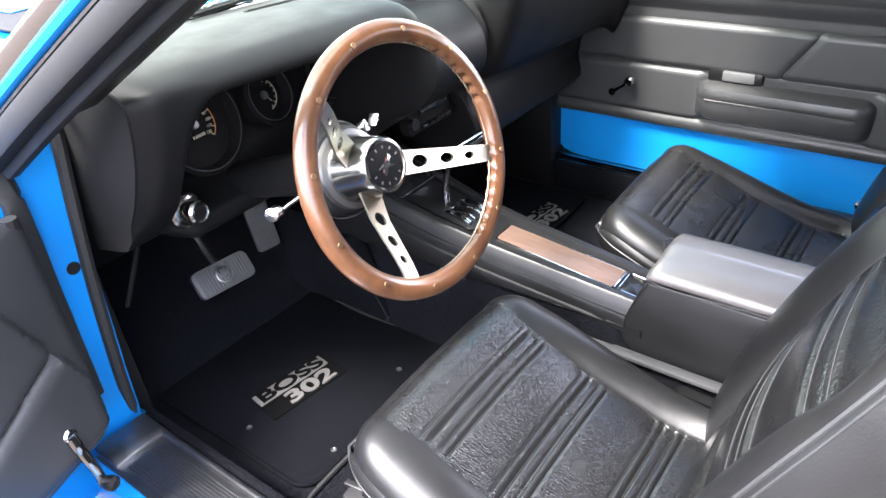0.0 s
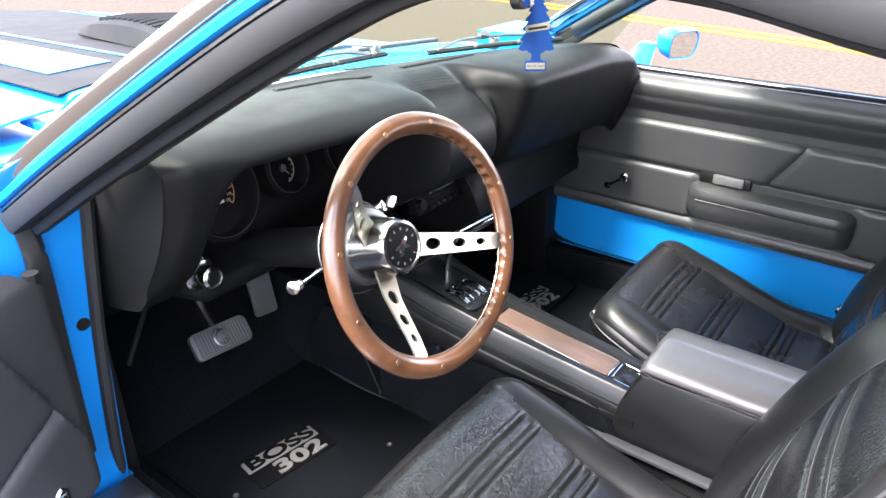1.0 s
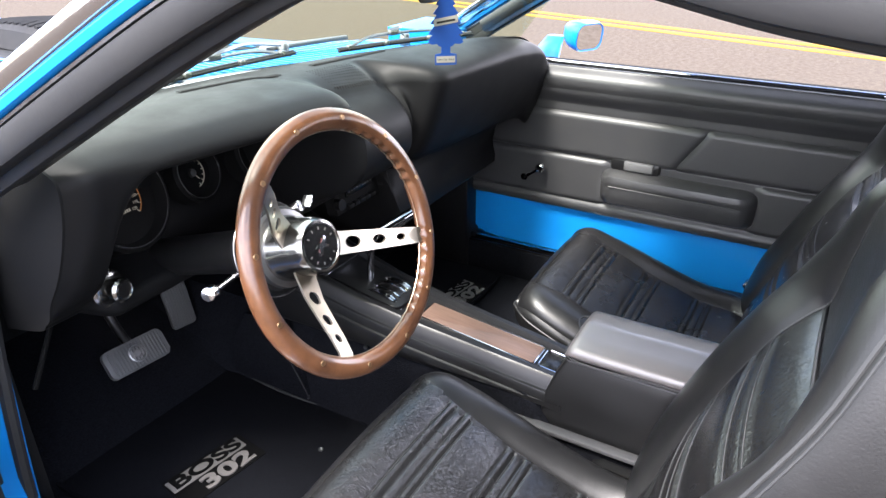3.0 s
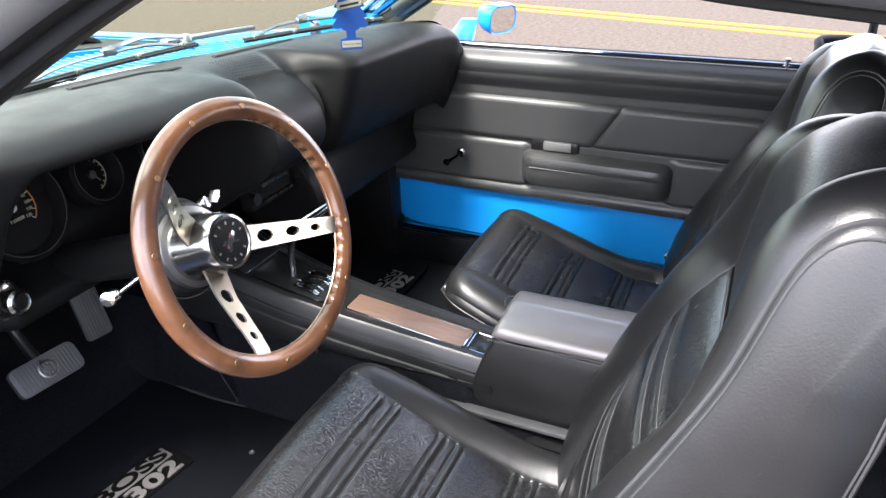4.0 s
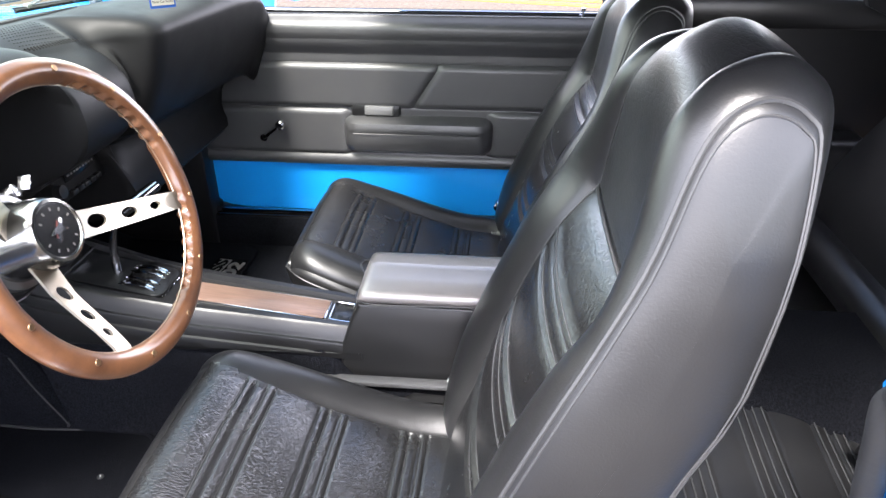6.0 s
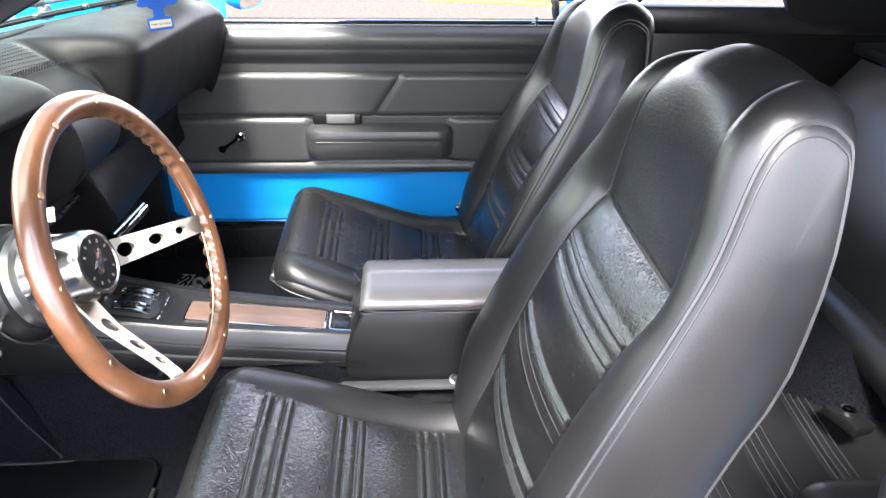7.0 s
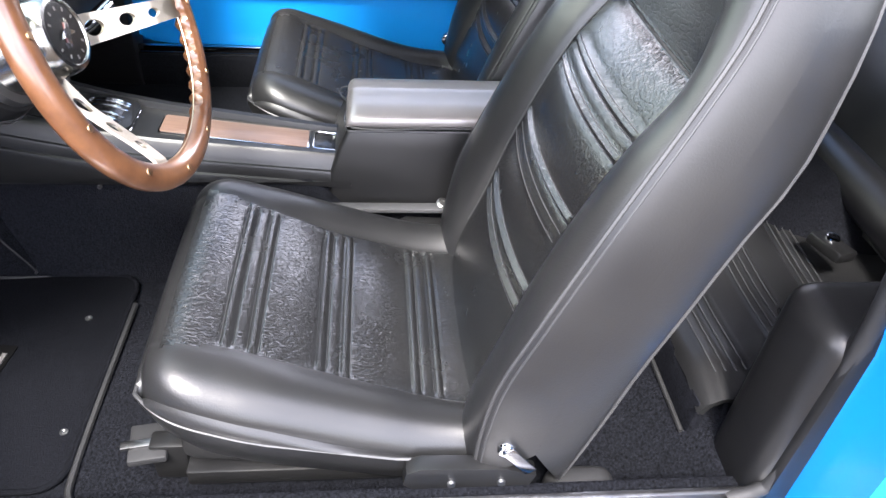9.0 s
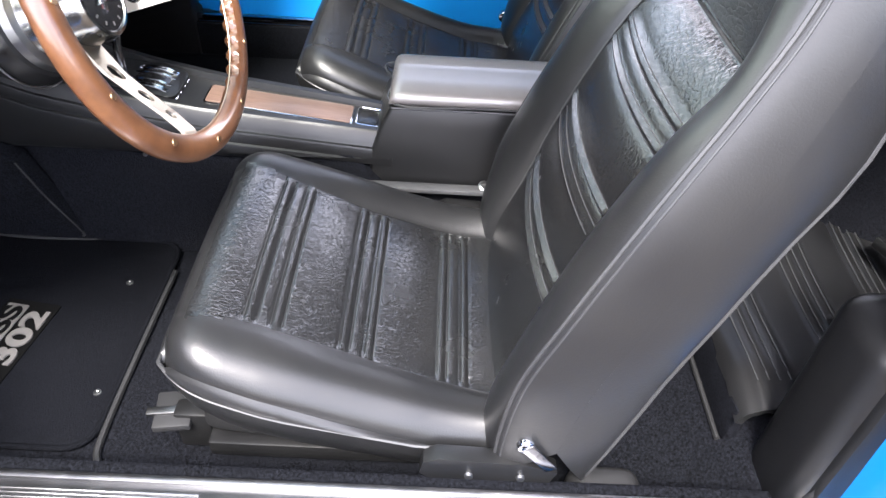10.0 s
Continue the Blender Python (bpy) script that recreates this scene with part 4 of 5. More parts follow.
def con_ring(y):
    z = con_z(y)
    w = float(np.interp(y, [-0.3, 0.1, 0.42], [0.056, 0.074, 0.095]))
    zb = float(np.interp(y, [-0.3, -0.1, 0.1, 0.42], [0.428, 0.430, 0.436, 0.45]))
    c = 0.013
    side = [(w - 0.022, z - 0.010), (w - 0.018, z + 0.001), (w - 0.006, z + 0.001), (w - 0.001, z - 0.003), (w + 0.006, z - 0.022), (w + 0.008, z - 0.026), (w + 0.013, z - 0.027), (w + 0.015, z - 0.031), (w + 0.017, z - 0.046), (w + 0.021, z - 0.048), (w + 0.023, z - 0.053), (w + 0.024, zb), (w + 0.016, zb - 0.012)]
    pts = [(-x, q) for x, q in reversed(side)] + side
    return [Vector((c + x, y, q)) for x, q in pts]


part("console_body", loft([con_ring(y) for y in lin(-0.285, 0.42, 40)], False), CONSOLE, console, "black grained plastic shell")
part("console_end", loft([[q + Vector((0, s, 0)) for q in con_ring(-0.285)] for s in (0, -0.006)], True), CONSOLE, console)
TILT_C = math.degrees(math.atan2(0.496 - 0.467, 0.251))
CON = pose(0.010, -0.085, con_z(-0.085) - 0.006, TILT_C, 0, 0)


def rounded(w, h, r, n=5):
    out = []
    for cx, cy, a0 in ((w / 2 - r, h / 2 - r, 0), (-w / 2 + r, h / 2 - r, 90), (-w / 2 + r, -h / 2 + r, 180), (w / 2 - r, -h / 2 + r, 270)):
        out += [(cx + r * math.cos(radians(a0 + 90 * k / n)), cy + r * math.sin(radians(a0 + 90 * k / n))) for k in range(n + 1)]
    return out


part("plate_rim", slab(rounded(0.064, 0.262, 0.006), -0.003, 0.0012, 0.001, CON), CHROME, console, "bright plate edging")
part("wood_plate", slab(rounded(0.058, 0.256, 0.004), 0.0, 0.0022, 0.0006, CON), PLATE_WOOD, console, "brown woodgrain plate")
AS = pose(0.010, -0.243, con_z(-0.243) - 0.0065, TILT_C)
part("ash_slot", slab(rounded(0.058, 0.040, 0.006), -0.004, 0.001, 0.001, AS), GLOSS_BLACK, console, "black ashtray slot")
part("slot_rim", tube([AS @ Vector((x, y, 0.002)) for x, y in rounded(0.060, 0.042, 0.007)], 0.0016, 6, closed=True, raw=True), CHROME, console, "thin bright slot rim")
part("tunnel_trim", box((0.02, -0.46, 0.350), (0.17, 0.36, 0.06), 0.015, (0, 0, 0), 3), BLACK_PLASTIC, console, "black trim over the tunnel")
# shifter
SH = pose(0.012, 0.155, con_z(0.155) - 0.004, 10)
part("shift_bezel", slab(rounded(0.10, 0.20, 0.02), -0.002, 0.004, 0.002, SH @ pose(0, 0.03, 0)), BLACK_PLASTIC, console)
GATE = SH @ pose(0, -0.018, -0.074)
GR = 0.082
gate = part("shift_gate", loft([[GATE @ Vector((x, GR * math.sin(a), GR * math.cos(a))) for a in lin(-0.8, 0.8, 24)] for x in lin(-0.034, 0.034, 5)], False), GLOSS_BLACK, console, "ribbed chrome shift quadrant")
for x in (-0.034, -0.027, -0.012, 0.012, 0.027, 0.034):
    part("gate_rib", tube([GATE @ Vector((x, (GR + 0.0015) * math.sin(a), (GR + 0.0015) * math.cos(a))) for a in lin(-0.8, 0.8, 24)], 0.0022, 6, raw=True), CHROME, gate)
part("gate_slot", loft([[GATE @ Vector((x, (GR + 0.0012) * math.sin(a), (GR + 0.0012) * math.cos(a))) for a in lin(-0.75, 0.75, 20)] for x in (-0.008, 0.008)], False), GLOSS_BLACK, gate)
for i in range(9):
    a = -0.6 + i * 0.15
    part("gate_mark", cyl(GATE @ Vector((-0.0195, GR * math.sin(a), GR * math.cos(a))), GATE @ Vector((-0.0195, (GR + 0.0015) * math.sin(a), (GR + 0.0015) * math.cos(a))), 0.0018, None, 8), INK, gate)
lev = part("shift_lever", tube([(0.012, 0.188, 0.50), (0.012, 0.186, 0.575), (0.012, 0.168, 0.635), (0.012, 0.120, 0.678)], [0.008, 0.007, 0.006, 0.006], 10, 8), DARK_CHROME, console, "bent steel shift lever")
part("shift_handle", tube([(-0.032, 0.128, 0.676), (0.012, 0.116, 0.682), (0.062, 0.106, 0.688)], [0.011, 0.012, 0.0125, 0.012], 14, 8), CHROME, lev, "chrome T-handle")
part("front_tray", slab(rounded(0.14, 0.10, 0.02), -0.004, 0.006, 0.003, pose(0.012, 0.315, 0.556, 22)), GLOSS_BLACK, console)
part("tray_rim", tube([pose(0.012, 0.315, 0.565, 22) @ Vector((x, y, 0)) for x, y in rounded(0.145, 0.105, 0.02)], 0.0022, 6, closed=True, raw=True), CHROME, console)
for x in (0.06, 0.0):
    part("screw", cyl((-0.083, x + 0.08, 0.425), (-0.0875, x + 0.08, 0.425), 0.004, 0.004, 10), STEEL, console)

# arm rest box
armbox = thing("armrest_box", "black console armrest box with a padded lid", "armrest")
def box_ring(z, near, far, fore):
    out = []
    for px, py, a0 in ((far - 0.008, fore - 0.008, 0), (near + 0.008, fore - 0.008, 90), (near + 0.008, -0.612, 180), (far - 0.008, -0.612, 270)):
        out += [Vector((px + 0.008 * math.cos(radians(a0 + 22.5 * k)), py + 0.008 * math.sin(radians(a0 + 22.5 * k)), z)) for k in range(5)]
    return out


part("box_body", loft([box_ring(0.36, -0.068, 0.126, -0.246), box_ring(0.44, -0.063, 0.120, -0.254), box_ring(0.49, -0.055, 0.110, -0.270), box_ring(0.517, -0.050, 0.104, -0.284), box_ring(0.521, -0.048, 0.102, -0.286)]), CONSOLE, armbox, "black grained plastic box flaring at the foot")
part("box_lip", tube(box_ring(0.5215, -0.049, 0.103, -0.285), 0.0022, 6, closed=True, raw=True), PIPING, armbox, "raised lip under the lid")


def lid_ring(y, k):
    """The lid's section: padded, with a fold along its crown."""
    prof = [(-0.050, 0.529), (-0.055, 0.534), (-0.0565, 0.541), (-0.053, 0.549), (-0.044, 0.5545), (-0.01, 0.558), (0.022, 0.5615), (0.030, 0.5635), (0.038, 0.5625), (0.075, 0.558), (0.094, 0.552), (0.102, 0.543), (0.102, 0.534), (0.097, 0.529)]
    return [Vector((0.024 + (x - 0.024) * (0.94 + 0.06 * k), y, 0.529 + (z - 0.529) * k)) for x, z in prof]


part("lid", loft([lid_ring(y, k) for y, k in ((-0.284, 0.25), (-0.286, 0.55), (-0.290, 0.82), (-0.296, 0.96))] + [lid_ring(y, 1.0) for y in lin(-0.305, -0.63, 22)]), LID_SHEEN_VINYL, armbox, "black padded vinyl lid with a crown fold, its sheen painted pale grey")
part("lid_seam", tube([(-0.056, -0.63, 0.533), (-0.0575, -0.45, 0.533), (-0.0565, -0.295, 0.533), (0.024, -0.287, 0.533), (0.102, -0.295, 0.533), (0.104, -0.63, 0.533)], 0.0018, 6, 5), PIPING, armbox)

# seat belt anchor rail beside the console
rail = thing("seat_rail", "dull grey steel seat rail beside the tunnel", "seat rail")
part("rail", box((-0.086, -0.35, 0.383), (0.022, 0.44, 0.010), 0.003), PEDAL, rail)
part("bolt", lathe([(0.011, 0), (0.011, 0.004), (0.007, 0.006), (0.006, 0.003), (0.001, 0.003)], pose(-0.080, -0.458, 0.388, 10, -25, 0), 16), STEEL, rail)

# passenger door
pdoor = thing("passenger_door", "closed blue car door with a black padded inner panel", "car door")
DX = 0.70
part("door_shell", box((DX + 0.095, -0.32, 0.59), (0.13, 1.28, 0.53), 0.015), BLUE, pdoor, "blue painted steel door shell")
part("inner_steel", slab([(0.25, 0.352), (0.285, 0.372), (0.30, 0.405), (0.30, 0.52), (-0.93, 0.52), (-0.93, 0.345), (0.20, 0.345)], 0, 0.04, 0.008, Matrix.Translation((DX, 0, 0)) @ Matrix(((0, 0, 1, 0), (1, 0, 0, 0), (0, 1, 0, 0), (0, 0, 0, 1)))), BLUE, pdoor, "blue painted lower door steel")


def door_face(y, z):
    """How far the inner panel stands out towards the cabin."""
    d = 0.0
    d += 0.018 * sstep(0.79, 0.83, z) + 0.006 * sstep(0.83, 0.85, z) - 0.022 * sstep(0.855, 0.885, z)
    def groove(dist, w=0.006):
        return math.exp(-(dist / w) ** 2)
    top, bot = 0.762, 0.660
    seam_y = -0.363 + (0.763 - z) * 0.67
    inside = sstep(bot - 0.003, bot + 0.009, z) * sstep(top + 0.003, top - 0.009, z)
    d += 0.011 * inside * (1 - groove(y - seam_y, 0.007))
    d -= 0.004 * groove(z - bot + 0.004, 0.0035) + 0.004 * groove(z - top - 0.004, 0.0035)
    low = sstep(0.528, 0.538, z) * sstep(0.646, 0.635, z)
    arm = sstep(-0.515, -0.485, y) * sstep(-0.10, -0.13, y)
    d += 0.010 * low * (1 - arm)
    d += 0.008 * groove(z - 0.508, 0.010)
    return d


part("door_panel", sheet(lambda y, z: Vector((DX - 0.004 - door_face(y, z), y, z)), lin(0.33, -0.93, 190), lin(0.498, 0.888, 170), 0.012), DOOR_VINYL, pdoor, "black vinyl door panel with pressed seams")


def arm_ring(y):
    e = min(1, (y + 0.505) / 0.045, (-0.105 - y) / 0.045)
    e = max(0.02, 1 - (1 - max(0, e)) ** 2) ** 0.5
    out = 0.055 * e
    pts = [(0, 0.635), (0.55, 0.633), (0.92, 0.622), (1.0, 0.610), (0.99, 0.600), (0.93, 0.594), (0.95, 0.588), (0.90, 0.565), (0.75, 0.545), (0.4, 0.535), (0, 0.53)]
    return [Vector((DX - 0.006 - out * a, y, 0.583 + (z - 0.583) * (0.6 + 0.4 * e))) for a, z in pts]


arm = part("armrest", loft([arm_ring(y) for y in lin(-0.505, -0.105, 50)], True), DOOR_VINYL, pdoor, "black padded door armrest")
part("trim_line", tube([(DX - 0.061, -0.47, 0.596), (DX - 0.062, -0.3, 0.596), (DX - 0.061, -0.14, 0.596)], 0.0016, 6, 6), PIPING, arm, "sewn edge line")
part("handle_housing", box((DX - 0.012, -0.195, 0.648), (0.03, 0.13, 0.034), 0.008), BLACK_PLASTIC, pdoor)
part("door_handle", box((DX - 0.028, -0.205, 0.650), (0.012, 0.075, 0.024), 0.003), GREY_PADDLE, pdoor, "flat grey door handle paddle")


def crank(parent_label, base, tip, out, side):
    """A window winder: boss, bent arm, knob."""
    c = part("window_crank", lathe([(0.014, 0), (0.014, 0.012), (0.010, 0.018), (0.001, 0.019)], Matrix.Translation(base) @ Vector(out).to_track_quat("Z", "Y").to_matrix().to_4x4(), 18), CHROME, parent_label, "chrome window crank")
    b, t, o = Vector(base), Vector(tip), Vector(out)
    part("crank_arm", tube([b + o * 0.014, b.lerp(t, 0.35) + o * 0.02, b.lerp(t, 0.75) + o * 0.03, t + o * 0.03], [0.0075, 0.006, 0.006, 0.0075] if side is CHROME else [0.013, 0.011, 0.010, 0.011], 10, 6, flat=0.6), CHROME, c)
    part("crank_knob", lathe([(0.006, 0.0), (0.011, 0.006), (0.013, 0.016), (0.012, 0.024), (0.008, 0.027), (0.001, 0.026)], Matrix.Translation(t + o * 0.03) @ o.to_track_quat("Z", "Y").to_matrix().to_4x4(), 18), side, c, "winder knob")
    return c


crank(pdoor, (DX - 0.008, 0.115, 0.565), (DX - 0.008, 0.055, 0.612), (-1, 0, 0), CHROME)
part("sill_trim", tube([(DX + 0.006, y, 0.893) for y in lin(0.30, -0.93, 8)], 0.0036, 8, 3), CHROME, pdoor, "bright window sill moulding")
part("window_felt", box((DX + 0.022, -0.31, 0.884), (0.012, 1.24, 0.02), 0.003), RUBBER, pdoor)
part("outer_trim", tube([(DX + 0.045, y, 0.888) for y in lin(0.30, -0.93, 8)], 0.005, 8, 3), RUBBER, pdoor)
pin = part("lock_pin", lathe([(0.0095, 0), (0.0085, 0.006), (0.0035, 0.009), (0.0030, 0.030), (0.0055, 0.033), (0.0055, 0.040), (0.001, 0.041)], Matrix.Translation((DX - 0.012, -0.708, 0.870)), 14), CHROME, pdoor, "chrome lock pin")

part("window_divider", strip([(0.722, -0.865, 0.885), (0.715, -0.855, 1.05), (0.69, -0.85, 1.20)], 0.012, 0.016), RUBBER, car, "thin dark divider between the side windows")

# passenger side mirror
mir = thing("wing_mirror", "blue painted door mirror on the far door", "mirror")
part("stem", loft([[Vector((0.80 + 0.05 * k + 0.03 * math.cos(a) * (1 - 0.2 * k), 0.13 + 0.045 * math.sin(a) * (1 - 0.25 * k), 0.87 + 0.03 * k)) for a in lin(0, 2 * math.pi, 15)[:-1]] for k in (0, 0.6, 1.2, 1.8)]), BLUE, mir)
MM = Matrix.Translation((0.965, 0.055, 0.915)) @ pose(0, 0, 0, 97, 0, -28) @ Matrix.Diagonal((0.82, 0.86, 1.0, 1))


def mirror_ring(k, z):
    return [MM @ Vector((x * k, y * k, z)) for x, y in rounded(0.125, 0.092, 0.032)]


part("housing", loft([mirror_ring(0.93, 0.0), mirror_ring(1.0, 0.003), mirror_ring(1.04, -0.012), mirror_ring(0.98, -0.04), mirror_ring(0.75, -0.068), mirror_ring(0.4, -0.082), mirror_ring(0.05, -0.086)]), BLUE, mir)
part("mirror_glass", slab(rounded(0.114, 0.082, 0.028), 0.0, 0.0015, 0, MM), MIRROR_GLASS, mir, "round-cornered mirror glass")

# rear side trim and back seat
rear = thing("bench_seat", "black vinyl rear bench seat with sewn pleats", "bench seat")


REAR_GROUPS = (-0.842, -0.957, -1.085)


def rear_cushion(x, y):
    a = abs(x - 0.015)
    z = 0.405 - 0.04 * (1 - (1 - min(1, max(0, (y + 0.86) / 0.07)) ** 3) ** 0.5) - 0.05 * sstep(-0.95, -1.28, y) + 0.012 * math.cos(a * 9)
    return z + 0.7 * rib_groups(y, REAR_GROUPS, 0.014) - 0.02 * sstep(0.50, 0.555, a)


part("cushion", sheet(lambda u, v: Vector((u, v, rear_cushion(u, v))), lin(-0.54, 0.57, 40), lin(-0.7905, -1.30, 130), 0.012), BLACK_VINYL, rear, "black vinyl bench cushion with cross pleats")
for g in REAR_GROUPS:
    for k in (-1.35, -0.45, 0.45, 1.35):
        y = g + k * 0.0165
        part("stitching", tube([(x, y, rear_cushion(x, y) + 0.0012) for x in lin(-0.50, 0.53, 24)], 0.0011, 5, raw=True), PLEAT, rear)
part("seat_front", box((0.015, -0.80, 0.305), (1.10, 0.02, 0.13), 0.008), CARPET, rear)
part("front_binding", tube([(-0.53, -0.786, 0.300), (0.0, -0.786, 0.300), (0.56, -0.786, 0.300)], 0.004, 6, 6), RUBBER, rear)
part("backrest", sheet(lambda u, v: Vector((0.015 + u * 0.56, -1.27 - 0.26 * v + 0.035 * math.sin(v * 3.1), 0.37 + 0.45 * v)), lin(-1, 1, 24), lin(0, 1, 24), 0.02), BLACK_VINYL, rear, "black vinyl bench backrest")
part("back_roll", tube([(-0.54, -1.26, 0.432), (0.0, -1.265, 0.436), (0.57, -1.26, 0.432)], 0.048, 16, 8), BLACK_VINYL, rear, "smooth roll at the foot of the backrest")
for x in (-0.45, -0.42, -0.39, -0.24, -0.21, -0.18, 0.22, 0.25, 0.28, 0.43, 0.46, 0.49):
    part("stitching", tube([(x, -1.27 - 0.26 * v + 0.035 * math.sin(v * 3.1) + 0.002, 0.37 + 0.45 * v) for v in lin(0.05, 0.97, 14)], 0.0014, 5, raw=True), PLEAT, rear)
for sx in (-1, 1):
    tp = thing("quarter_trim", "black moulded trim panel beside the rear seat", "trim panel", "rear trim panels")
    X = 0.015 + sx * 0.675
    part("panel", box((X, -1.24, 0.62), (0.03, 0.82, 0.62), 0.012), BLACK_PLASTIC, tp)
    part("arm_ledge", box((X - sx * 0.055, -1.115, 0.435), (0.12, 0.60, 0.39), 0.03, (0, 0, 0), 4), BLACK_PLASTIC, tp)
    part("pressed_crease", tube([(X - sx * 0.1152, -0.825, 0.572), (X - sx * 0.1152, -0.935, 0.41)], 0.0032, 6, 4), BLACK_PLASTIC, tp)
    part("upper_trim", box((X, -1.45, 0.905), (0.044, 1.2, 0.075), 0.016), BLACK_VINYL, tp)
    for y, z in ((-0.926, 0.445), (-0.934, 0.262)):
        part("screw", cyl((X - sx * 0.113, y, z), (X - sx * 0.118, y, z), 0.005, 0.004, 12), CHROME, tp)
part("package_shelf", box((0.015, -1.75, 0.84), (1.3, 0.42, 0.03), 0.01), BLACK_VINYL, car)
part("rear_wall", box((0.015, -1.97, 0.70), (1.36, 0.02, 0.62), 0.01), BLACK_VINYL, car)
anchor = thing("belt_anchor", "black rear seat belt buckle with a chrome button", "seat belt")
part("buckle", box((-0.25, -1.12, 0.424), (0.07, 0.05, 0.022), 0.006, (10, 0, 20)), BLACK_PLASTIC, anchor)
part("button", lathe([(0.013, 0), (0.012, 0.004), (0.006, 0.005), (0.001, 0.004)], Matrix.Translation((-0.243, -1.12, 0.437)), 18), CHROME, anchor)

cover = thing("belt_cover", "grey moulded cover beside the door sill", "cover")
part("shell", box((-0.612, -0.612, 0.283), (0.058, 0.10, 0.07), 0.024, (0, 0, 0), 4), RUBBER, cover)

# floor mats with lettering
def floor_mat(cx, cy, w, h, rz, zz=0.256):
    fm = thing("floor_mat", "black pile floor mat with silver lettering", "floor mat", "floor mats")
    M = pose(cx, cy, zz, 0, 0, rz)
    part("mat", slab(rounded(w, h, 0.04), -0.010, 0.0, 0.004, M), MAT_PILE, fm)
    part("binding", tube([M @ Vector((x, y, -0.001)) for x, y in rounded(w, h, 0.04)], 0.0045, 8, closed=True, raw=True), MAT_PILE, fm, "bound edge")
    return fm, M


dm, DM = floor_mat(-0.345, 0.335, 0.44, 0.48, 0)
pm, PMM = floor_mat(0.42, 0.38, 0.42, 0.46, 0)
for fm, cx, cy in ((dm, -0.384, 0.304), (pm, 0.455, 0.205)):
    L = pose(cx, cy, 0.2575, 0, 0, -8)
    part("letter_ground", slab(rounded(0.182, 0.092, 0.003), -0.001, 0.0008, 0, L), WOVEN, fm, "black woven patch")
    part("upper_ground", slab(rounded(0.168, 0.036, 0.002), 0.0, 0.0022, 0.0005, L @ pose(-0.004, 0.022, 0)), SILVER_LETTER, fm, "silver bar behind the upper word")
    part("lettering", text_mesh("BOSS", 0.043, 0.0008, L @ pose(-0.004, 0.022, 0.003) @ Matrix.Diagonal((1.62, 1, 1, 1)), 0.98, 0, 0.0011), WOVEN, fm, "the word BOSS in dark letters", False)
    part("lettering", text_mesh("302", 0.050, 0.0015, L @ pose(0.014, -0.023, 0.002) @ Matrix.Diagonal((1.55, 1, 1, 1)), 1.0, 0, 0.0016), SILVER_LETTER, fm, "the number 302 in silver", False)
for x, y in ((-0.237, 0.155), (-0.47, 0.12), (-0.52, 0.30)):
    part("grommet", lathe([(0.006, 0), (0.006, 0.002), (0.003, 0.0025), (0.001, 0.001)], Matrix.Translation((x, y, 0.256)), 12), STEEL, dm)
cm = thing("carpet_binding", "bound edge of the carpet under the seat", "carpet edge")
part("binding", tube([(-0.60, 0.02, 0.252), (-0.585, 0.075, 0.253), (-0.50, 0.088, 0.253), (-0.2, 0.088, 0.253)], 0.005, 6, 6), RUBBER, cm)

pad = thing("tunnel_pad", "dark padded carpet flap on the side of the tunnel", "carpet")
part("flap", slab([(0.285, 0.252), (0.275, 0.275), (0.315, 0.35), (0.345, 0.425), (0.38, 0.45), (0.44, 0.44), (0.50, 0.34), (0.50, 0.252)], -0.128, -0.085, 0.012, YZ), DARK_CARPET, pad)
part("binding", tube([(-0.127, 0.279, 0.262), (-0.127, 0.279, 0.277), (-0.127, 0.318, 0.35), (-0.127, 0.348, 0.422)], 0.0024, 6, 6), RUBBER, pad)
part("binding", tube([(-0.085, 0.70, 0.325), (-0.118, 0.52, 0.262), (-0.131, 0.36, 0.255), (-0.124, 0.22, 0.254)], 0.004, 6, 8), RUBBER, cm)

# pedals
br = thing("brake_pedal", "ribbed rubber brake pedal with a round badge", "pedal")
BM = pose(-0.329, 0.56, 0.412, 52, 0, -7)
part("pad", slab(rounded(0.135, 0.062, 0.012), -0.01, 0.004, 0.003, BM), PEDAL, br)
for i in range(17):
    part("ridge", box((0, 0, 0), (0.0035, 0.052, 0.003), 0.001, seg=1), PEDAL, br).matrix_basis = BM @ pose(-0.056 + i * 0.007, 0, 0.005)
part("badge", lathe([(0.019, 0.004), (0.019, 0.008), (0.016, 0.009), (0.014, 0.006), (0.009, 0.006), (0.007, 0.008), (0.001, 0.008)], BM, 24), STEEL, br, "round metal badge")
part("pedal_arm", tube([(-0.329, 0.575, 0.42), (-0.325, 0.64, 0.50), (-0.325, 0.66, 0.66)], 0.010, 10, 6), BLACK_PLASTIC, br)
gp = thing("accelerator_pedal", "ribbed rubber accelerator pedal", "pedal")
GM = pose(-0.140, 0.65, 0.415, 74, 0, -10)
part("pad", slab(rounded(0.06, 0.125, 0.008), -0.008, 0.003, 0.002, GM), PEDAL, gp)
for i in range(8):
    part("ridge", box((0, 0, 0), (0.0035, 0.115, 0.003), 0.001, seg=1), PEDAL, gp).matrix_basis = GM @ pose(-0.0245 + i * 0.007, 0, 0.004)
part("pedal_arm", tube([(-0.143, 0.66, 0.42), (-0.145, 0.74, 0.50), (-0.15, 0.78, 0.62)], 0.007, 8, 6), BLACK_PLASTIC, gp)
tb = thing("brake_release", "black parking brake lever under the dashboard", "lever")
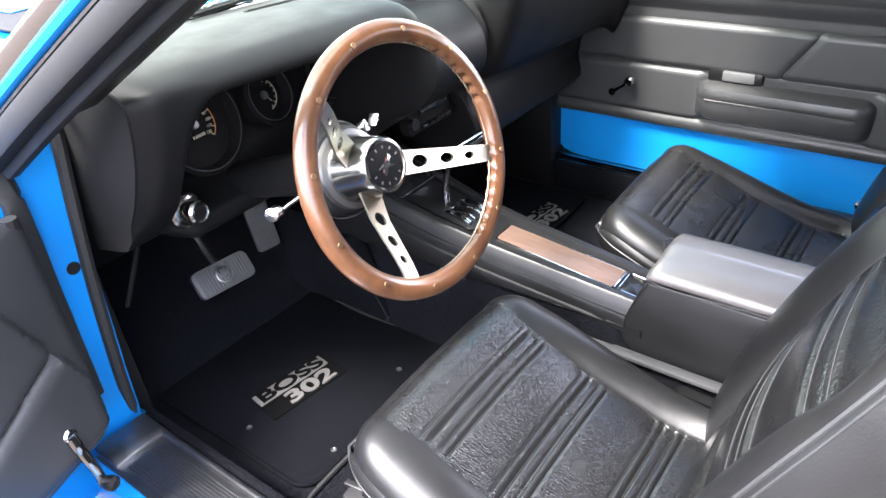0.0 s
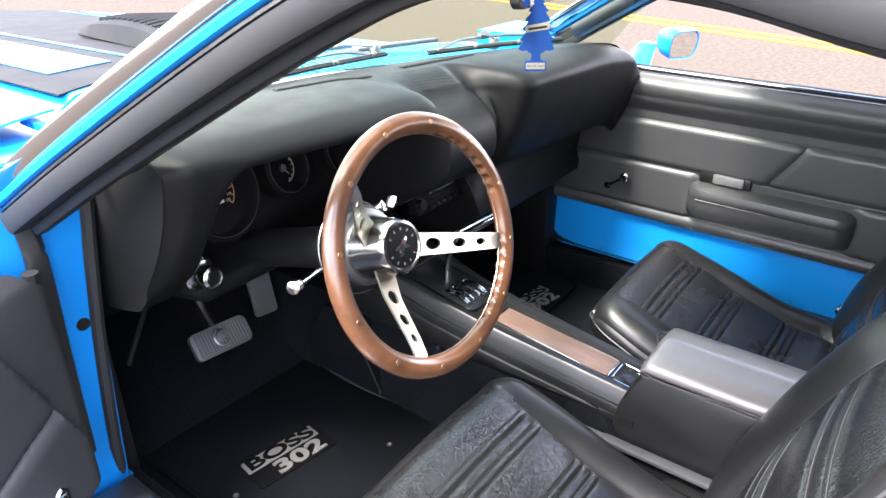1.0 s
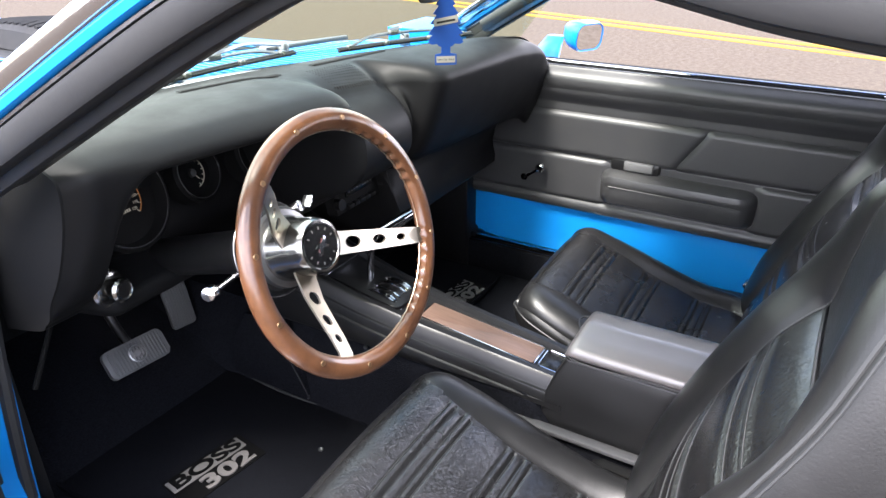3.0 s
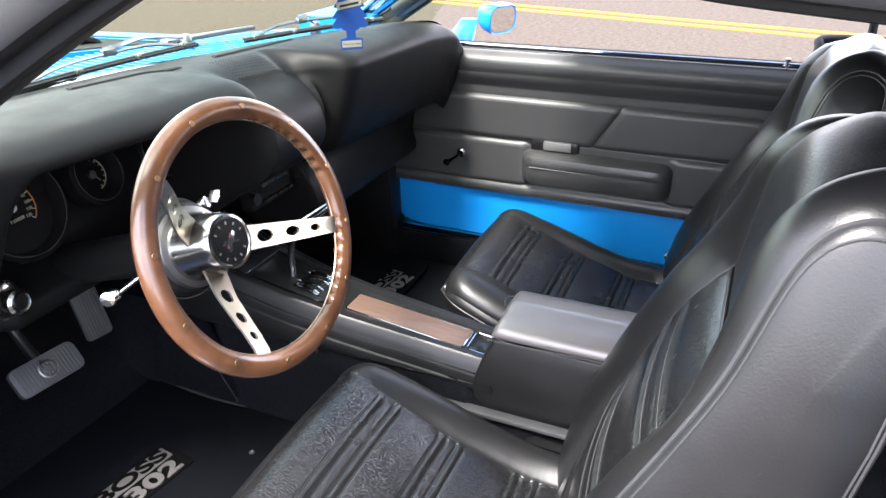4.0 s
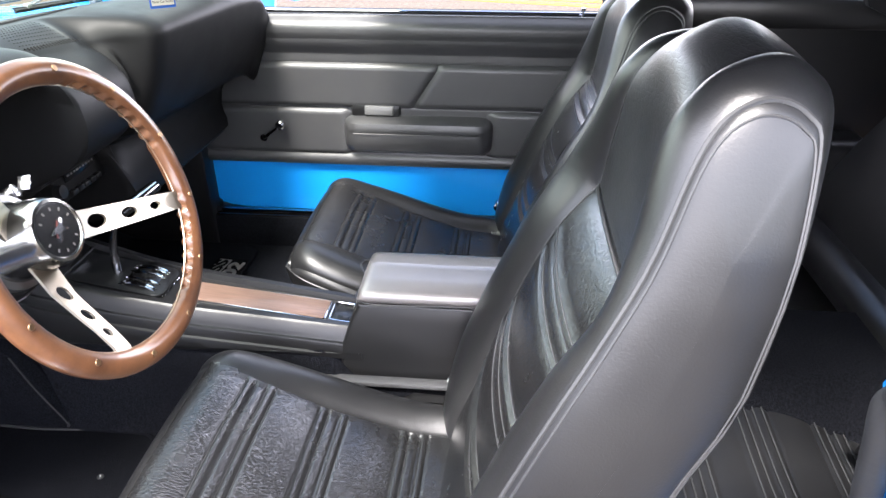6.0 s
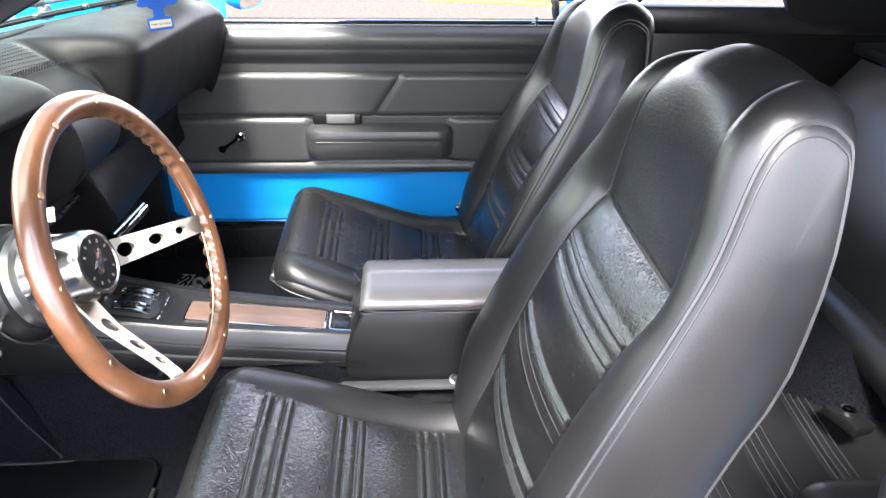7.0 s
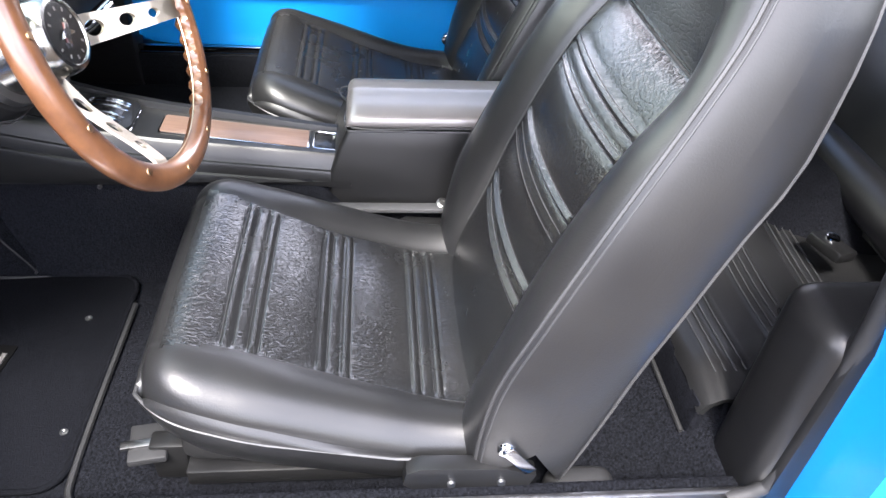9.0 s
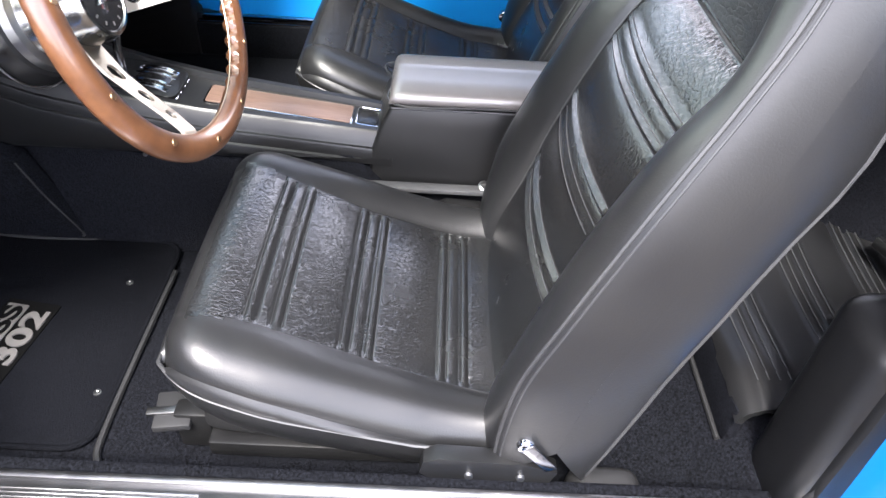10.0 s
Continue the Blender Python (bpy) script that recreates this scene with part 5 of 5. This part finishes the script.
part("lever", tube([(-0.515, 0.44, 0.69), (-0.545, 0.45, 0.62), (-0.590, 0.45, 0.54)], 0.009, 8, 6, flat=0.5), GAUGE_FACE, tb)

# instruments
def gauge(cx, cy, cz, r, dial, needle, big):
    """A round instrument: a wide dark bezel and a smaller dial with its marks."""
    M = pose(cx, cy, cz, 72, 0, 6)
    g = part("gauge", lathe([(r + 0.008, -0.03), (r + 0.008, 0.006), (r + 0.003, 0.010), (r, 0.006), (r * 0.9, -0.012), (0.001, -0.014)], M, 56), GAUGE_FACE, dash, "round black instrument")
    part("gauge_ring", tube([M @ Vector((r * math.cos(t), r * math.sin(t), 0.010)) for t in lin(0, 2 * math.pi, 61)[:-1]], 0.0006, 6, closed=True, raw=True), PEDAL, g)
    F = M @ pose(0, 0, -0.012)
    part("gauge_boss", lathe([(0.008, 0), (0.007, 0.006), (0.001, 0.007)], F, 18), STEEL, g)
    part("needle", box((0, 0, 0), (0.0012, dial * 0.6, 0.0010), 0), GAUGE_MARK if not big else INK, g).matrix_basis = F @ pose(0, 0, 0.004, 0, 0, needle) @ pose(0, dial * 0.35, 0)
    n = 13 if big else 7
    first = 7 if big else 0
    for i in range(first, n):
        a = radians(215 - 260 * i / (n - 1)) if big else radians(70 - 140 * i / (n - 1))
        part("mark", box((0, 0, 0), (0.006, 0.0015, 0.0008), 0), GAUGE_MARK, g).matrix_basis = F @ pose(dial * 0.97 * math.cos(a), dial * 0.97 * math.sin(a), 0.002, 0, 0, math.degrees(a))
        if big and i:
            part("numeral", text_mesh(str(i * 10), 0.0075, 0.0003, F @ pose(dial * 0.76 * math.cos(a), dial * 0.76 * math.sin(a), 0.002)), GAUGE_MARK, g, "", False)
    span = lin(radians(-45), radians(75), 24) if big else lin(radians(-80), radians(80), 24)
    part("arc", tube([F @ Vector((dial * 1.05 * math.cos(t), dial * 1.05 * math.sin(t), 0.002)) for t in span], 0.0009, 5, raw=True), GAUGE_ORANGE if big else GAUGE_MARK, g)
    if big:
        for i in range(6):
            part("odometer_digit", box((0, 0, 0), (0.003, 0.005, 0.0008), 0), GAUGE_MARK, g).matrix_basis = F @ pose(-0.012 + i * 0.0046, -dial * 0.5, 0.002)
    return g


gauge(-0.388, 0.400, 0.818, 0.082, 0.040, 150, True)
gauge(-0.230, 0.40, 0.818, 0.050, 0.028, 215, False)
gauge(-0.075, 0.40, 0.812, 0.054, 0.030, 140, False)
KN = pose(-0.490, 0.340, 0.716, 84, 0, 6)
knob = part("light_knob", lathe([(0.026, 0), (0.026, 0.006), (0.021, 0.009), (0.014, 0.010), (0.013, 0.016), (0.019, 0.019), (0.020, 0.034), (0.016, 0.038), (0.013, 0.036), (0.001, 0.036)], KN, 24), HUB_STEEL, dash, "chrome headlight knob")
part("knob_face", lathe([(0.0125, 0.0362), (0.0115, 0.0375), (0.001, 0.0375)], KN, 20), GLOSS_BLACK, knob, "dark knob centre")
part("knob_collar", lathe([(0.031, -0.004), (0.031, 0.003), (0.027, 0.006), (0.024, 0.005), (0.001, 0.005)], KN, 28), DARK_CHROME, knob, "worn chrome collar")
radio = part("radio", box((0.075, 0.268, 0.698), (0.165, 0.03, 0.055), 0.004, (-8, 0, 0)), GAUGE_FACE, dash, "black radio with chrome knobs")
for x in (-0.005, 0.155):
    part("radio_knob", lathe([(0.013, 0), (0.012, 0.014), (0.001, 0.015)], pose(x, 0.252, 0.70, 82), 18), BLACK_PLASTIC, radio)
for i in range(5):
    part("radio_button", box((0.035 + i * 0.020, 0.248, 0.684), (0.016, 0.012, 0.009), 0.002), BLACK_PLASTIC, radio)
part("radio_dial", box((0.075, 0.2525, 0.713), (0.10, 0.003, 0.016), 0.001), GLOSS_BLACK, radio)
for i in range(9):
    part("dial_mark", box((0.035 + i * 0.010, 0.2505, 0.7155), (0.004 if i % 3 else 0.007, 0.001, 0.003), 0), SILVER_LETTER, radio)
# demister slots and speaker grille on the dash top
for xa, ya, xb, yb in ((-0.26, 0.372, -0.058, 0.328), (0.043, 0.331, 0.247, 0.294)):
    line = [(xa + (xb - xa) * k, ya + (yb - ya) * k) for k in lin(0, 1, 14)]
    rows = [[Vector((x, y + e, dash_z(x, y + e) + h)) for x, y in line] for e, h in ((-0.0075, 0.0008), (-0.006, 0.0024), (0.006, 0.0024), (0.0075, 0.0008))]
    part("demister_slot", loft(rows, False), DARK_GAP, dash, "dark demister slot")
gm = bmesh.new()
for i in range(17):
    for j in range(12):
        x, y = -0.025 + i * 0.0062 + j * 0.0052 * 0.35, 0.205 + j * 0.0088 - i * 0.0012
        z = dash_z(x, y)
        cyl((x, y, z - 0.002), (x, y, z + 0.0005), 0.0014, None, 6, gm)
tagged(part("speaker_grille", gm, DARK_GAP, dash, "dark perforated speaker grille"), kind="stuff")

# rear view mirror and air freshener
rv = thing("rear_view_mirror", "black framed rear view mirror on the windshield", "mirror")
part("housing", slab(rounded(0.24, 0.055, 0.024), -0.012, 0.006, 0.004, pose(0.075, 0.03, 1.146, 84, 0, 8)), STEEL, rv)
part("mirror_glass", slab(rounded(0.225, 0.046, 0.02), 0.006, 0.008, 0, pose(0.075, 0.03, 1.146, 84, 0, 8)), MIRROR_GLASS, rv)
part("stem", tube([(0.07, 0.035, 1.15), (0.05, 0.05, 1.19), (0.03, 0.055, 1.235)], 0.008, 10, 6), STEEL, rv)
fr = thing("air_freshener", "blue tree-shaped card air freshener hanging from the mirror", "air freshener")
half = [(0.0, 0.064), (0.006, 0.060), (0.010, 0.053), (0.007, 0.051), (0.013, 0.045), (0.017, 0.039), (0.012, 0.037), (0.017, 0.031), (0.022, 0.024), (0.016, 0.022), (0.021, 0.015), (0.027, 0.008), (0.019, 0.006), (0.024, -0.001), (0.030, -0.009), (0.023, -0.011), (0.028, -0.017), (0.031, -0.024), (0.024, -0.027), (0.016, -0.026), (0.012, -0.030), (0.008, -0.031), (0.008, -0.042), (0.019, -0.044), (0.019, -0.062)]
FM = pose(0.012, 0.0, 1.075, 90, 0, -52)
part("card", slab([(x, y) for x, y in half] + [(-x, y) for x, y in reversed(half[1:])], -0.001, 0.001, 0, FM), FRESH_BLUE, fr)
part("band", slab([(-0.021, 0.003), (0.021, 0.010), (0.021, 0.022), (-0.021, 0.015)], 0.001, 0.0016, 0, FM), CREAM, fr)
part("band_bar", slab([(-0.016, 0.0075), (0.016, 0.0125), (0.016, 0.016), (-0.016, 0.011)], 0.0016, 0.002, 0, FM), INK, fr)
part("foot_label", slab([(-0.0165, -0.058), (0.0165, -0.058), (0.0165, -0.047), (-0.0165, -0.047)], 0.001, 0.0016, 0, FM), CREAM, fr)
part("lettering", text_mesh("New Car Scent", 0.0048, 0.0001, FM @ pose(0, -0.0525, 0.0018)), INK, fr, "small dark lettering", False)
part("string", tube([FM @ Vector((0, 0.06, 0)), (0.03, 0.02, 1.14)], 0.0007, 4, 3), WHITE, fr)

# driver door, opened wide
ddoor = thing("driver_door", "opened driver door with a black padded inner panel", "car door")
DO = pose(-0.705, 0.372, 0.0, 0, 0, -158.3)


def ddoor_face(u, z):
    line = 0.46 + 2.25 * u
    pad = sstep(line + 0.004, line - 0.03, z) * sstep(0.03, 0.045, u) * sstep(0.80, 0.77, z)
    gap = math.exp(-((z - 0.612 + 0.385 * (u - 0.078)) / 0.011) ** 2)
    round_off = 0.03 * sstep(0.03, 0.0, u) + 0.03 * sstep(0.80, 0.86, z)
    return 0.020 * pad * (1 - gap) - round_off - 0.02 * sstep(0.45, 0.42, z)


def ddoor_top(u):
    return float(np.interp(u, [0, 0.02, 0.06, 0.15, 1.2], [0.72, 0.79, 0.825, 0.85, 0.88]))


part("door_shell", box((0, 0, 0), (1.15, 0.11, 0.56), 0.02), BLUE, ddoor, "blue painted door shell").matrix_basis = DO @ pose(0.625, -0.085, 0.56)
part("door_panel", sheet(lambda u, v: Vector((u, ddoor_face(u, 0.415 + v * (ddoor_top(u) - 0.415)), 0.415 + v * (ddoor_top(u) - 0.415))), [0, 0.004, 0.01, 0.017, 0.025] + lin(0.033, 0.5, 60) + lin(0.53, 1.18, 16), lin(0, 1, 60), 0.010), DOOR_VINYL, ddoor, "black vinyl door panel with padded lower part").matrix_basis = DO
crank(ddoor, DO @ Vector((0.112, 0.016, 0.490)), DO @ Vector((0.108, 0.012, 0.385)), (DO.to_3x3() @ Vector((0, 1, 0))).normalized(), BLACK_PLASTIC)
part("door_seal", tube([DO @ Vector((0.004, -0.03, z)) for z in (0.42, 0.5, 0.6, 0.7, 0.80)], 0.012, 8), RUBBER, ddoor, "black rubber edge seal")
for u, z in ((0.035, 0.765), (0.07, 0.44)):
    part("screw", cyl(DO @ Vector((u, -0.004, z)), DO @ Vector((u, 0.004, z)), 0.006, 0.005, 12), STEEL, ddoor)
